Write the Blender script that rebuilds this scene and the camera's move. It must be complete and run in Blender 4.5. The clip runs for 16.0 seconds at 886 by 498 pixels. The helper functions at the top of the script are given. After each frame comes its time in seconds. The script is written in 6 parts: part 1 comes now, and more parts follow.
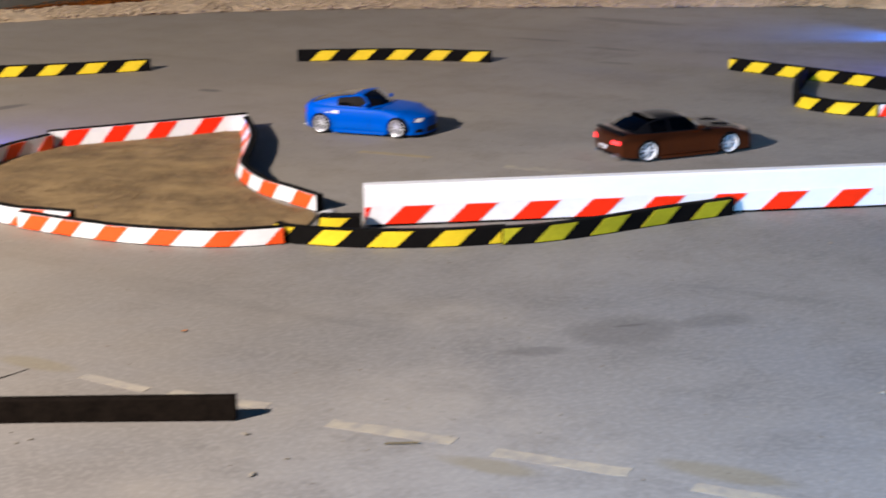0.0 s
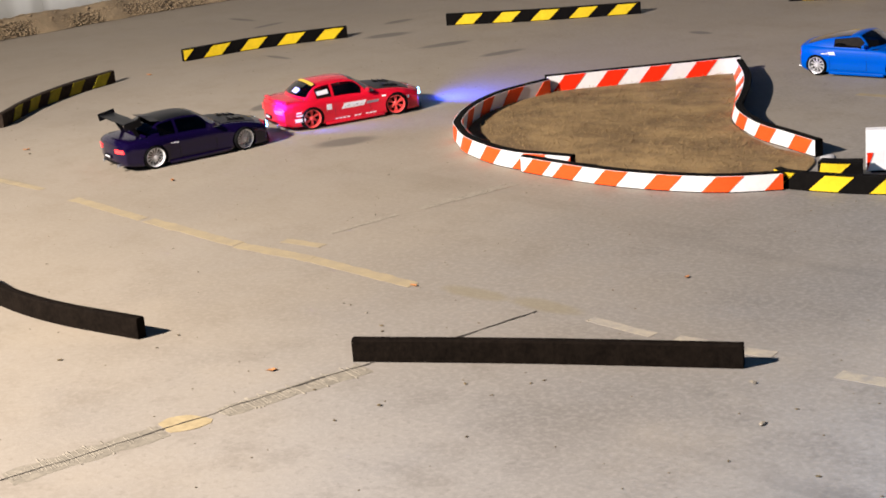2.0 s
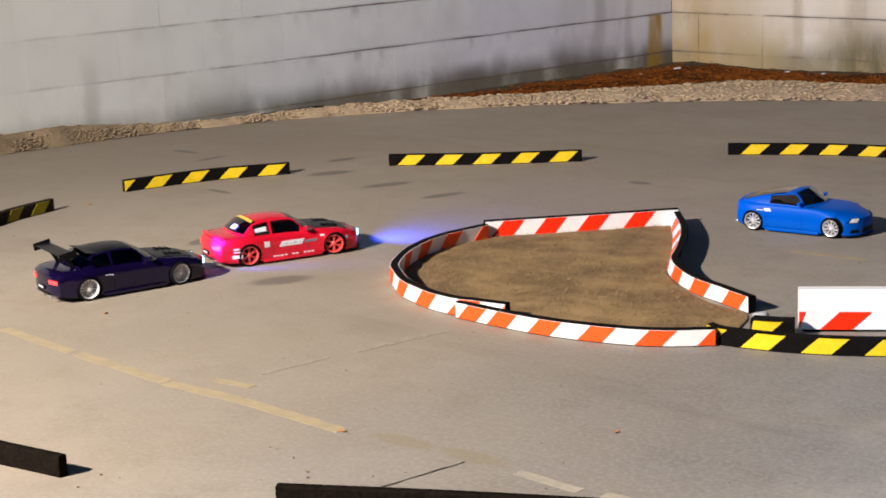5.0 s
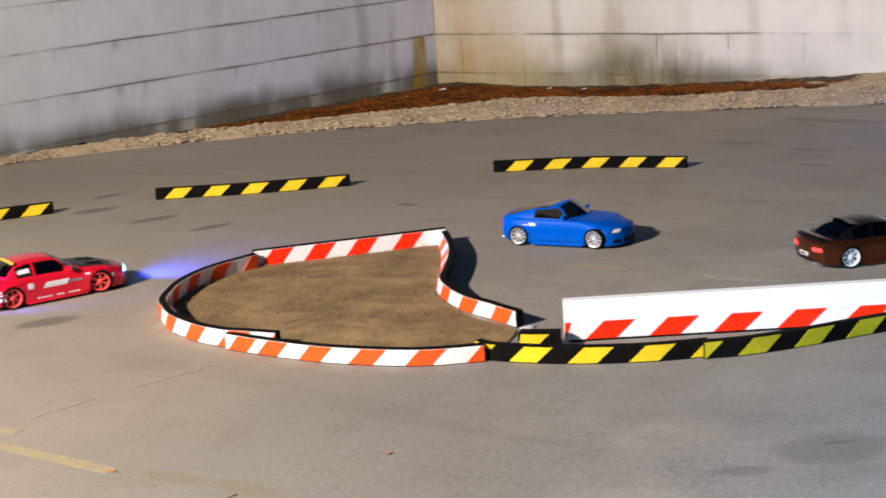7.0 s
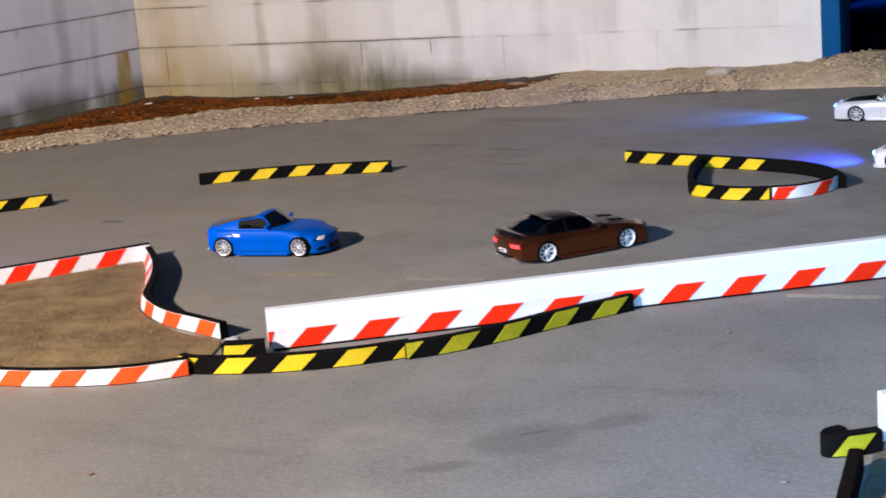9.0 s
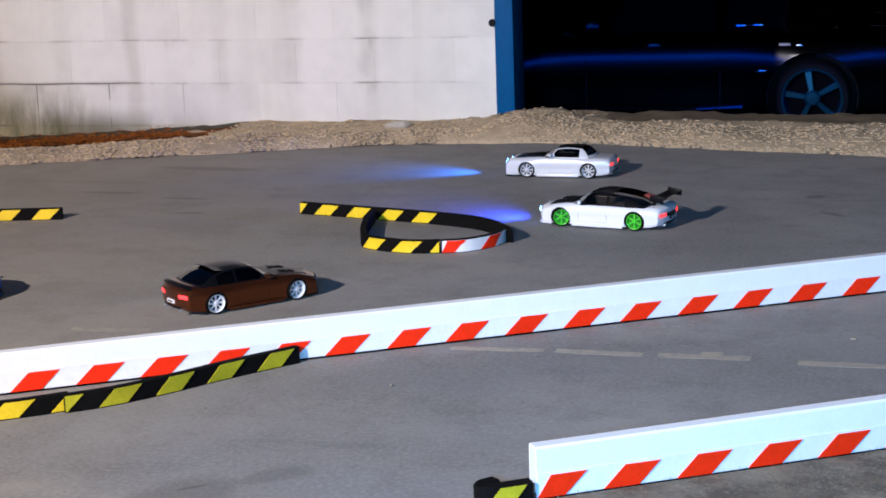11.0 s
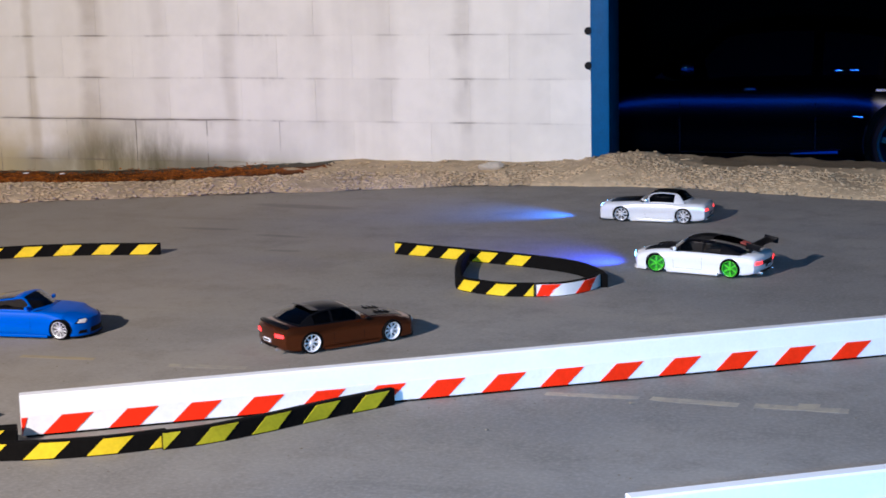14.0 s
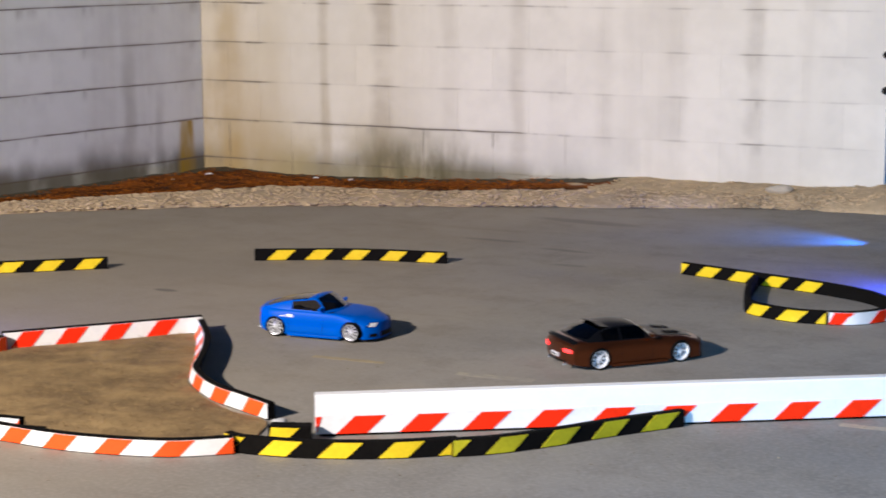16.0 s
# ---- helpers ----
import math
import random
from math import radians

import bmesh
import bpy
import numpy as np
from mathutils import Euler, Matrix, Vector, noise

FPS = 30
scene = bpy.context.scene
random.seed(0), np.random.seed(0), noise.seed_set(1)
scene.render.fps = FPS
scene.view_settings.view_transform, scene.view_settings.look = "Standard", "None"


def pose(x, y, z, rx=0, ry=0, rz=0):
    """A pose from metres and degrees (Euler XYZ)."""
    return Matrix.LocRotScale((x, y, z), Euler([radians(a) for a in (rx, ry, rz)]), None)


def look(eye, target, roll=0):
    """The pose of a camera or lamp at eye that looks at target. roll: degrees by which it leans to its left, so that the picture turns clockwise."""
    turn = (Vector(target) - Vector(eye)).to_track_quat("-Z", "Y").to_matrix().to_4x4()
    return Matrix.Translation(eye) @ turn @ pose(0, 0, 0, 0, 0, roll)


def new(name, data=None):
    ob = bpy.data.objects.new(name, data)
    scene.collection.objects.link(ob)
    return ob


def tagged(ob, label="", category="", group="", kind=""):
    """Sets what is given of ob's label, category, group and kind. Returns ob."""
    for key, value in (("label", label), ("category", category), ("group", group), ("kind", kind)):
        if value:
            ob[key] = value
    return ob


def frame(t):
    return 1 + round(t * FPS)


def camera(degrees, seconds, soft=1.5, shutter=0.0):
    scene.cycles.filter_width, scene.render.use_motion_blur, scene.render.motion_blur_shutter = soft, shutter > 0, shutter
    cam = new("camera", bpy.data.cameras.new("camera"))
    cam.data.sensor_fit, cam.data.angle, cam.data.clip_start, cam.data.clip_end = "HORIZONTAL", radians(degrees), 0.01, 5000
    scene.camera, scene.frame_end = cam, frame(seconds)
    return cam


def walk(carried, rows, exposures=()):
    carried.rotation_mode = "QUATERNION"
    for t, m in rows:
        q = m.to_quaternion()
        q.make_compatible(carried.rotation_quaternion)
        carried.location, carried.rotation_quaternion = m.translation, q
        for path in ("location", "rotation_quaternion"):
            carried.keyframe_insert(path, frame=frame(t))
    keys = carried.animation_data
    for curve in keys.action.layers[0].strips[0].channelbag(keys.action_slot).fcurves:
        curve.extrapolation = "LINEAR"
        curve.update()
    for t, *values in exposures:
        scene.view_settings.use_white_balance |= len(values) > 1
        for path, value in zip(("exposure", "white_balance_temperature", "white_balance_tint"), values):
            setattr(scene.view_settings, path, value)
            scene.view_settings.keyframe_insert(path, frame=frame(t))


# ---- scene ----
from mathutils.geometry import delaunay_2d_cdt

cam = camera(28.33, 16.0, soft=1.7, shutter=0.3)
PATH = [
    (0, 0.0000, 0.0000, 1.0589, 74.238, 0.962, 27.437),
    (0.5, -0.0158, -0.0598, 1.0806, 72.915, 1.910, 34.361),
    (1, -0.0385, -0.0606, 1.0852, 72.402, 3.500, 40.297),
    (1.5, -0.0452, -0.0610, 1.0866, 72.357, 4.453, 42.329),
    (2, -0.0452, -0.0547, 1.0881, 72.885, 4.615, 42.185),
    (2.5, -0.0563, -0.0639, 1.0972, 73.364, 4.485, 43.451),
    (3, -0.0663, -0.0643, 1.1023, 74.000, 3.559, 45.730),
    (3.5, -0.0626, -0.0580, 1.1144, 76.321, 1.816, 45.709),
    (4, -0.0622, -0.0468, 1.1159, 77.865, 0.798, 44.269),
    (4.2, -0.0600, -0.0424, 1.1109, 77.656, 1.107, 43.464),
    (6.3, -0.0128, -0.0168, 1.1178, 77.392, 3.235, 36.955),
    (6.5, -0.0183, -0.0140, 1.1117, 77.425, 3.410, 36.021),
    (7, -0.0042, -0.0042, 1.1091, 77.589, 3.713, 33.342),
    (7.5, 0.0186, -0.0011, 1.1079, 77.592, 4.171, 29.677),
    (8, 0.0357, 0.0015, 1.1091, 77.313, 4.565, 27.050),
    (8.5, 0.0513, 0.0020, 1.1104, 77.149, 4.621, 25.753),
    (9, 0.0685, 0.0119, 1.1069, 77.198, 4.657, 24.096),
    (9.5, 0.0847, 0.0203, 1.1094, 76.785, 4.074, 21.235),
    (10, 0.0975, 0.0293, 1.1100, 77.195, 3.193, 17.542),
    (10.2, 0.1041, 0.0315, 1.1102, 77.349, 2.798, 16.553),
    (12.3, 0.1290, 0.0364, 1.1276, 79.158, 1.503, 13.591),
    (12.5, 0.1272, 0.0287, 1.1306, 79.016, 1.454, 13.538),
    (13, 0.1208, 0.0273, 1.1319, 79.152, 1.470, 14.283),
    (13.5, 0.1090, 0.0276, 1.1308, 79.487, 1.414, 15.919),
    (14, 0.0997, 0.0220, 1.1342, 79.478, 1.343, 17.376),
    (14.5, 0.0904, 0.0221, 1.1296, 79.640, 1.152, 18.481),
    (15, 0.0756, 0.0178, 1.1312, 79.858, 0.953, 19.910),
    (15.5, 0.0550, 0.0140, 1.1306, 79.957, 0.186, 22.296),
    (16, 0.0242, 0.0054, 1.1306, 80.125, 0.191, 26.327),
]
# the white balance drifts from warm to cooler and back
walk(cam, [(t, pose(*m)) for t, *m in PATH],
     [(0.0, -0.10, 5690, 16), (1.5, -0.05, 5790, 15), (3.0, -0.06, 5840, 14), (4.2, -0.08, 5840, 14), (7.0, -0.07, 5790, 13), (8.0, -0.10, 5670, 14), (9.0, -0.11, 5620, 16), (10.0, -0.15, 5550, 17), (13.0, -0.14, 5450, 18), (14.0, -0.11, 5520, 17), (15.0, -0.11, 5640, 15), (16.0, -0.08, 5720, 13)])

# ---- world and lights: night, a floodlight on a mast to the left, faint blue dusk ----
world = bpy.data.worlds.new("night_sky")
scene.world = world
world.use_nodes = True
bgn = world.node_tree.nodes["Background"]
bgn.inputs[0].default_value = (0.10, 0.38, 1.0, 1)
bgn.inputs[1].default_value = 0.062


def lamp(name, kind, place, power, colour, **more):
    d = bpy.data.lights.new(name, kind)
    d.energy, d.color = power, colour
    for key, value in more.items():
        if key == "radius":
            d.shadow_soft_size = value
        elif key == "cone":
            d.spot_size, d.spot_blend = radians(value), 0.7
        elif key == "size":
            d.shape = "RECTANGLE"
            d.size, d.size_y = value
    ob = new(name, d)
    ob.matrix_world = place
    return ob


lamp("floodlight", "SPOT", look((-3.8, -1.8, 3.0), (-2.2, 4.1, 0.0)), 3600, (1.0, 0.86, 0.70), radius=0.07, cone=110).data.spot_blend = 1.0
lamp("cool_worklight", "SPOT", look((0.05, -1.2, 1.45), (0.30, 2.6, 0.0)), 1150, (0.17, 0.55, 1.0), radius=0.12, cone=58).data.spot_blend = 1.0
# unseen strip lamp, added to draw the blue highlight along the parked car
lamp("car_highlight_lamp", "AREA", look((-0.9, 10.4, 0.10), (-0.9, 11.5, 0.10)), 21.0, (0.012, 0.10, 1.0), size=(2.9, 0.10))

# ---- materials ----


def mat(name, colour, rough=0.6, metal=0.0, var=0.12, scale=12.0, bump=0.0, grain=120.0, coat=0.0, rnd=0.0, spec=0.5):
    """A surface with blotches and grain in its colour, gloss and relief."""
    m = bpy.data.materials.new(name)
    m.use_nodes = True
    nt = m.node_tree
    b = nt.nodes["Principled BSDF"]
    b.inputs["Roughness"].default_value, b.inputs["Metallic"].default_value = rough, metal
    b.inputs["Coat Weight"].default_value = coat
    geo = nt.nodes.new("ShaderNodeNewGeometry")
    n1, n2 = nt.nodes.new("ShaderNodeTexNoise"), nt.nodes.new("ShaderNodeTexNoise")
    n1.inputs["Scale"].default_value, n2.inputs["Scale"].default_value = scale, grain
    n1.inputs["Detail"].default_value, n2.inputs["Detail"].default_value = 5, 3
    for n in (n1, n2):
        nt.links.new(geo.outputs["Position"], n.inputs["Vector"])
    add = nt.nodes.new("ShaderNodeMath")
    add.operation = "ADD"
    nt.links.new(n1.outputs["Fac"], add.inputs[0])
    nt.links.new(n2.outputs["Fac"], add.inputs[1])
    mr = nt.nodes.new("ShaderNodeMapRange")
    mr.inputs["From Min"].default_value, mr.inputs["From Max"].default_value = 0.65, 1.35
    mr.inputs["To Min"].default_value, mr.inputs["To Max"].default_value = 1 - var, 1 + var
    nt.links.new(add.outputs[0], mr.inputs["Value"])
    last = mr.outputs[0]
    if rnd:
        info = nt.nodes.new("ShaderNodeObjectInfo")
        r2 = nt.nodes.new("ShaderNodeMapRange")
        r2.inputs["To Min"].default_value, r2.inputs["To Max"].default_value = 1 - rnd, 1 + rnd
        nt.links.new(info.outputs["Random"], r2.inputs["Value"])
        mu = nt.nodes.new("ShaderNodeMath")
        mu.operation = "MULTIPLY"
        nt.links.new(last, mu.inputs[0])
        nt.links.new(r2.outputs[0], mu.inputs[1])
        last = mu.outputs[0]
    mix = nt.nodes.new("ShaderNodeVectorMath")
    mix.operation = "SCALE"
    b.inputs["Specular IOR Level"].default_value = spec
    mix.inputs[0].default_value = colour[:3]
    nt.links.new(last, mix.inputs["Scale"])
    nt.links.new(mix.outputs[0], b.inputs["Base Color"])
    if bump:
        bp = nt.nodes.new("ShaderNodeBump")
        bp.inputs["Strength"].default_value, bp.inputs["Distance"].default_value = bump, 0.004
        nt.links.new(n2.outputs["Fac"], bp.inputs["Height"])
        nt.links.new(bp.outputs[0], b.inputs["Normal"])
    return m


def glow(name, colour, power):
    m = bpy.data.materials.new(name)
    m.use_nodes = True
    b = m.node_tree.nodes["Principled BSDF"]
    b.inputs["Base Color"].default_value = (*colour, 1)
    b.inputs["Emission Color"].default_value = (*colour, 1)
    b.inputs["Emission Strength"].default_value = power
    return m


class Graph:
    """Short hand for building a node tree."""

    def __init__(self, name):
        self.m = bpy.data.materials.new(name)
        self.m.use_nodes = True
        self.nt = self.m.node_tree
        self.b = self.nt.nodes["Principled BSDF"]
        self.pos = self.nt.nodes.new("ShaderNodeNewGeometry").outputs["Position"]

    def put(self, socket, value):
        if isinstance(value, bpy.types.NodeSocket):
            self.nt.links.new(value, socket)
        else:
            socket.default_value = value

    def math(self, op, a, b=0.0, c=0.0):
        n = self.nt.nodes.new("ShaderNodeMath")
        n.operation = op
        for k, v in enumerate((a, b, c)):
            self.put(n.inputs[k], v)
        return n.outputs[0]

    def noise(self, scale, stretch=(1, 1, 1), detail=4, rough=0.55, shift=(0, 0, 0)):
        mp = self.nt.nodes.new("ShaderNodeMapping")
        mp.inputs["Scale"].default_value, mp.inputs["Location"].default_value = stretch, shift
        self.put(mp.inputs["Vector"], self.pos)
        n = self.nt.nodes.new("ShaderNodeTexNoise")
        n.inputs["Scale"].default_value, n.inputs["Detail"].default_value, n.inputs["Roughness"].default_value = scale, detail, rough
        self.put(n.inputs["Vector"], mp.outputs[0])
        return n.outputs["Fac"]

    def span(self, value, a, b, to0=0.0, to1=1.0):
        n = self.nt.nodes.new("ShaderNodeMapRange")
        n.interpolation_type = "SMOOTHSTEP"
        for k, v in zip(("Value", "From Min", "From Max", "To Min", "To Max"), (value, a, b, to0, to1)):
            self.put(n.inputs[k], v)
        return n.outputs[0]

    def axes(self):
        n = self.nt.nodes.new("ShaderNodeSeparateXYZ")
        self.put(n.inputs[0], self.pos)
        return n.outputs

    def mix(self, fac, a, b):
        n = self.nt.nodes.new("ShaderNodeMix")
        n.data_type = "RGBA"
        for k, v in ((0, fac), (6, a), (7, b)):
            self.put(n.inputs[k], v if not isinstance(v, tuple) else (*v, 1))
        return n.outputs[2]

    def spot(self, x, y, rx, ry, turn=0.0, wobble=0.35):
        """1 inside a soft, ragged oval on the ground."""
        ax = self.axes()
        c, s = math.cos(radians(turn)), math.sin(radians(turn))
        dx, dy = self.math("SUBTRACT", ax[0], x), self.math("SUBTRACT", ax[1], y)
        u = self.math("DIVIDE", self.math("ADD", self.math("MULTIPLY", dx, c), self.math("MULTIPLY", dy, s)), rx)
        v = self.math("DIVIDE", self.math("SUBTRACT", self.math("MULTIPLY", dy, c), self.math("MULTIPLY", dx, s)), ry)
        d = self.math("SQRT", self.math("ADD", self.math("MULTIPLY", u, u), self.math("MULTIPLY", v, v)))
        d = self.math("ADD", d, self.math("MULTIPLY", self.math("SUBTRACT", self.noise(9), 0.5), wobble * 2))
        return self.span(d, 1.1, 0.55)

    def finish(self, colour, rough, height=None, strength=0.3, dist=0.004):
        self.put(self.b.inputs["Base Color"], colour)
        self.put(self.b.inputs["Roughness"], rough)
        if height is not None:
            bp = self.nt.nodes.new("ShaderNodeBump")
            bp.inputs["Strength"].default_value, bp.inputs["Distance"].default_value = strength, dist
            self.put(bp.inputs["Height"], height)
            self.put(self.b.inputs["Normal"], bp.outputs[0])
        return self.m


def concrete():
    g = Graph("worn_concrete")
    big, mid, fine = g.noise(0.55, detail=5), g.noise(3.2, detail=6, rough=0.62), g.noise(90, detail=3)
    speck = g.noise(260, detail=2)
    col = g.mix(g.span(big, 0.36, 0.64), (0.205, 0.194, 0.176), (0.310, 0.293, 0.264))
    col = g.mix(g.math("MULTIPLY", g.span(mid, 0.50, 0.70), 0.5), col, (0.165, 0.155, 0.142))
    cloud = g.noise(1.5, detail=5, rough=0.6, shift=(7, 2, 0))
    col = g.mix(g.math("MULTIPLY", g.span(cloud, 0.48, 0.68), 0.55), col, (0.205, 0.205, 0.205))
    col = g.mix(g.math("MULTIPLY", g.span(cloud, 0.46, 0.30), 0.55), col, (0.335, 0.302, 0.250))
    scuff = g.span(g.noise(6.0, (1, 1, 1), detail=6, rough=0.7, shift=(2, 9, 0)), 0.47, 0.68)
    col = g.mix(g.math("MULTIPLY", scuff, 0.46), col, (0.15, 0.14, 0.125))
    col = g.mix(g.math("MULTIPLY", g.span(fine, 0.42, 0.68), 0.30), col, (0.40, 0.375, 0.335))
    pit = g.noise(55, detail=3, rough=0.6, shift=(4, 6, 0))
    col = g.mix(g.math("MULTIPLY", g.span(pit, 0.56, 0.70), 0.34), col, (0.15, 0.14, 0.125))
    col = g.mix(g.math("MULTIPLY", g.span(speck, 0.60, 0.72), 0.22), col, (0.10, 0.095, 0.09))
    skid = g.span(g.noise(1.6, (0.55, 3.2, 1), detail=3, shift=(0, 0, 4)), 0.60, 0.74)
    col = g.mix(g.math("MULTIPLY", skid, 0.38), col, (0.11, 0.105, 0.10))
    # yellowish tan over the hairpin, thinning out towards the rails
    ax = g.axes()
    tan_left = g.span(g.math("ADD", ax[0], g.math("MULTIPLY", g.math("SUBTRACT", g.noise(0.9, detail=5, shift=(3, 3, 0)), 0.5), 2.2)), -1.0, -3.3)
    col = g.mix(g.math("MULTIPLY", tan_left, 0.52), col, (0.345, 0.270, 0.160))
    # a darker brown tone beside the grey wall
    dirt = g.math("MULTIPLY", g.span(g.math("ADD", ax[0], g.math("MULTIPLY", g.math("SUBTRACT", mid, 0.5), 1.2)), -4.0, -5.3), g.span(ax[1], 5.6, 4.6))
    col = g.mix(g.math("MULTIPLY", dirt, 0.55), col, (0.185, 0.155, 0.112))
    # short rubber marks round the hairpin, then soft smudges beside the rails
    for x, y, rx, ry, turn in ((-3.39, 3.11, 0.10, 0.052, 61), (-4.40, 4.33, 0.10, 0.045, 60), (-4.07, 4.27, 0.11, 0.036, 64), (-3.78, 4.22, 0.09, 0.032, 70), (-4.56, 4.55, 0.07, 0.030, 77), (-4.50, 3.89, 0.08, 0.016, -5),
                               (-3.95, 3.32, 0.06, 0.036, 104), (-5.03, 4.33, 0.08, 0.022, 85), (-5.24, 4.38, 0.09, 0.020, -1), (-3.34, 4.72, 0.05, 0.024, -3), (-4.80, 2.83, 0.065, 0.045, 123), (-4.45, 2.43, 0.075, 0.020, 30), (-3.87, 2.25, 0.03, 0.012, 78)):
        col = g.mix(g.math("MULTIPLY", g.spot(x, y, rx, ry, turn, 0.2), 0.60), col, (0.075, 0.066, 0.055))
    for x, y, rx, ry, turn, k in ((-2.44, 5.99, 0.12, 0.026, -5, 0.4), (-1.17, 2.99, 0.04, 0.008, 41, 0.6), (-1.17, 2.95, 0.13, 0.09, 50, 0.38), (-1.27, 2.78, 0.07, 0.030, 33, 0.4), (-1.03, 3.09, 0.09, 0.042, 44, 0.34), (-2.78, 6.09, 0.14, 0.028, -1, 0.4),
                                  (-2.30, 5.71, 0.07, 0.024, 1, 0.36), (-0.15, 6.17, 0.04, 0.035, 47, 0.55), (-0.08, 5.85, 0.07, 0.018, -45, 0.5), (-2.61, 6.66, 0.27, 0.055, -6, 0.3), (-0.20, 2.93, 0.34, 0.20, 30, 0.40), (-0.40, 2.72, 0.12, 0.16, 0, 0.30)):
        col = g.mix(g.math("MULTIPLY", g.spot(x, y, rx, ry, turn), k), col, (0.09, 0.08, 0.07))
    # yellowish glue stains where tape was torn off
    for x, y, rx, ry in ((-2.24, 2.327, 0.09, 0.030), (-2.07, 2.335, 0.10, 0.032), (-3.97, 2.41, 0.17, 0.022), (-1.117, 2.257, 0.10, 0.030), (-0.776, 2.383, 0.12, 0.035)):
        col = g.mix(g.math("MULTIPLY", g.spot(x, y, rx, ry), 0.5), col, (0.225, 0.185, 0.095))
    rough = g.span(mid, 0.3, 0.7, 0.75, 0.95)
    return g.finish(col, rough, g.math("ADD", fine, g.math("MULTIPLY", speck, 0.5)), 0.16, 0.003)


def painted_block(name, white, grime, mouldy):
    """White paint on blocks with faint rain streaks and mould near the ground."""
    g = Graph(name)
    ax = g.axes()
    fine, mid = g.noise(70, detail=4), g.noise(6, detail=5)
    col = g.mix(g.span(mid, 0.35, 0.7), white, tuple(c * 0.92 for c in white))
    streak = g.span(g.noise(3.1, (1.0, 1.0, 0.06), detail=4, rough=0.6), 0.50, 0.72)
    col = g.mix(g.math("MULTIPLY", streak, grime), col, (0.36, 0.31, 0.23))
    mould = g.math("MULTIPLY", g.span(ax[2], 0.24, 0.03), g.span(g.noise(2.4, (1, 1, 0.5), detail=6, rough=0.65, shift=(3, 1, 0)), 0.46, 0.68))
    col = g.mix(g.math("MULTIPLY", mould, mouldy), col, (0.12, 0.105, 0.07))
    foot = g.math("MULTIPLY", g.span(ax[2], 0.13, 0.0), g.span(g.noise(3.5, (1, 1, 0.5), detail=5), 0.25, 0.52))
    foot = g.math("MULTIPLY", foot, g.span(ax[0], -2.8, -3.7))
    col = g.mix(g.math("MULTIPLY", foot, 0.85), col, (0.09, 0.078, 0.05))
    return g, col, fine, ax


def bed_lines(g, ax, col, dark, thick):
    """Grime caught along the bed joints, in broken lengths that lie heavier in places."""
    wav = g.math("MULTIPLY", g.math("SUBTRACT", g.noise(2.2, (1, 1, 0.05), detail=3), 0.5), 0.014)
    level = g.math("SUBTRACT", g.math("FRACT", g.math("DIVIDE", g.math("SUBTRACT", g.math("ADD", ax[2], wav), 0.1216), 0.2032)), 0.5)
    joint = g.math("ABSOLUTE", level)
    wide = g.span(g.noise(4.5, (1, 1, 0.1), detail=4), 0.3, 0.7, thick * 0.55, thick * 1.25)
    edge = g.math("MULTIPLY", g.span(joint, wide, g.math("MULTIPLY", wide, 0.35)), dark)
    soft = g.math("MULTIPLY", g.span(joint, 0.09, 0.0), g.math("MULTIPLY", dark, g.span(g.noise(9, (1, 1, 0.4), detail=4), 0.3, 0.7, 0.08, 0.34)))
    # short dribbles below the joints
    drip = g.math("MULTIPLY", g.math("MULTIPLY", g.span(level, -0.36, -0.02), g.span(level, 0.02, 0.0)), g.span(g.noise(11, (1, 1, 0.04), detail=4, rough=0.6), 0.50, 0.70))
    drip = g.math("MULTIPLY", g.math("MULTIPLY", drip, dark), 0.40)
    return g.mix(g.math("MAXIMUM", edge, g.math("MAXIMUM", soft, drip)), col, (0.135, 0.11, 0.08))


def toned(g, col):
    info = g.nt.nodes.new("ShaderNodeObjectInfo").outputs["Random"]
    tone = g.nt.nodes.new("ShaderNodeVectorMath")
    tone.operation = "SCALE"
    g.put(tone.inputs[0], col)
    g.put(tone.inputs["Scale"], g.span(info, 0, 1, 0.965, 1.02))
    return tone.outputs[0]


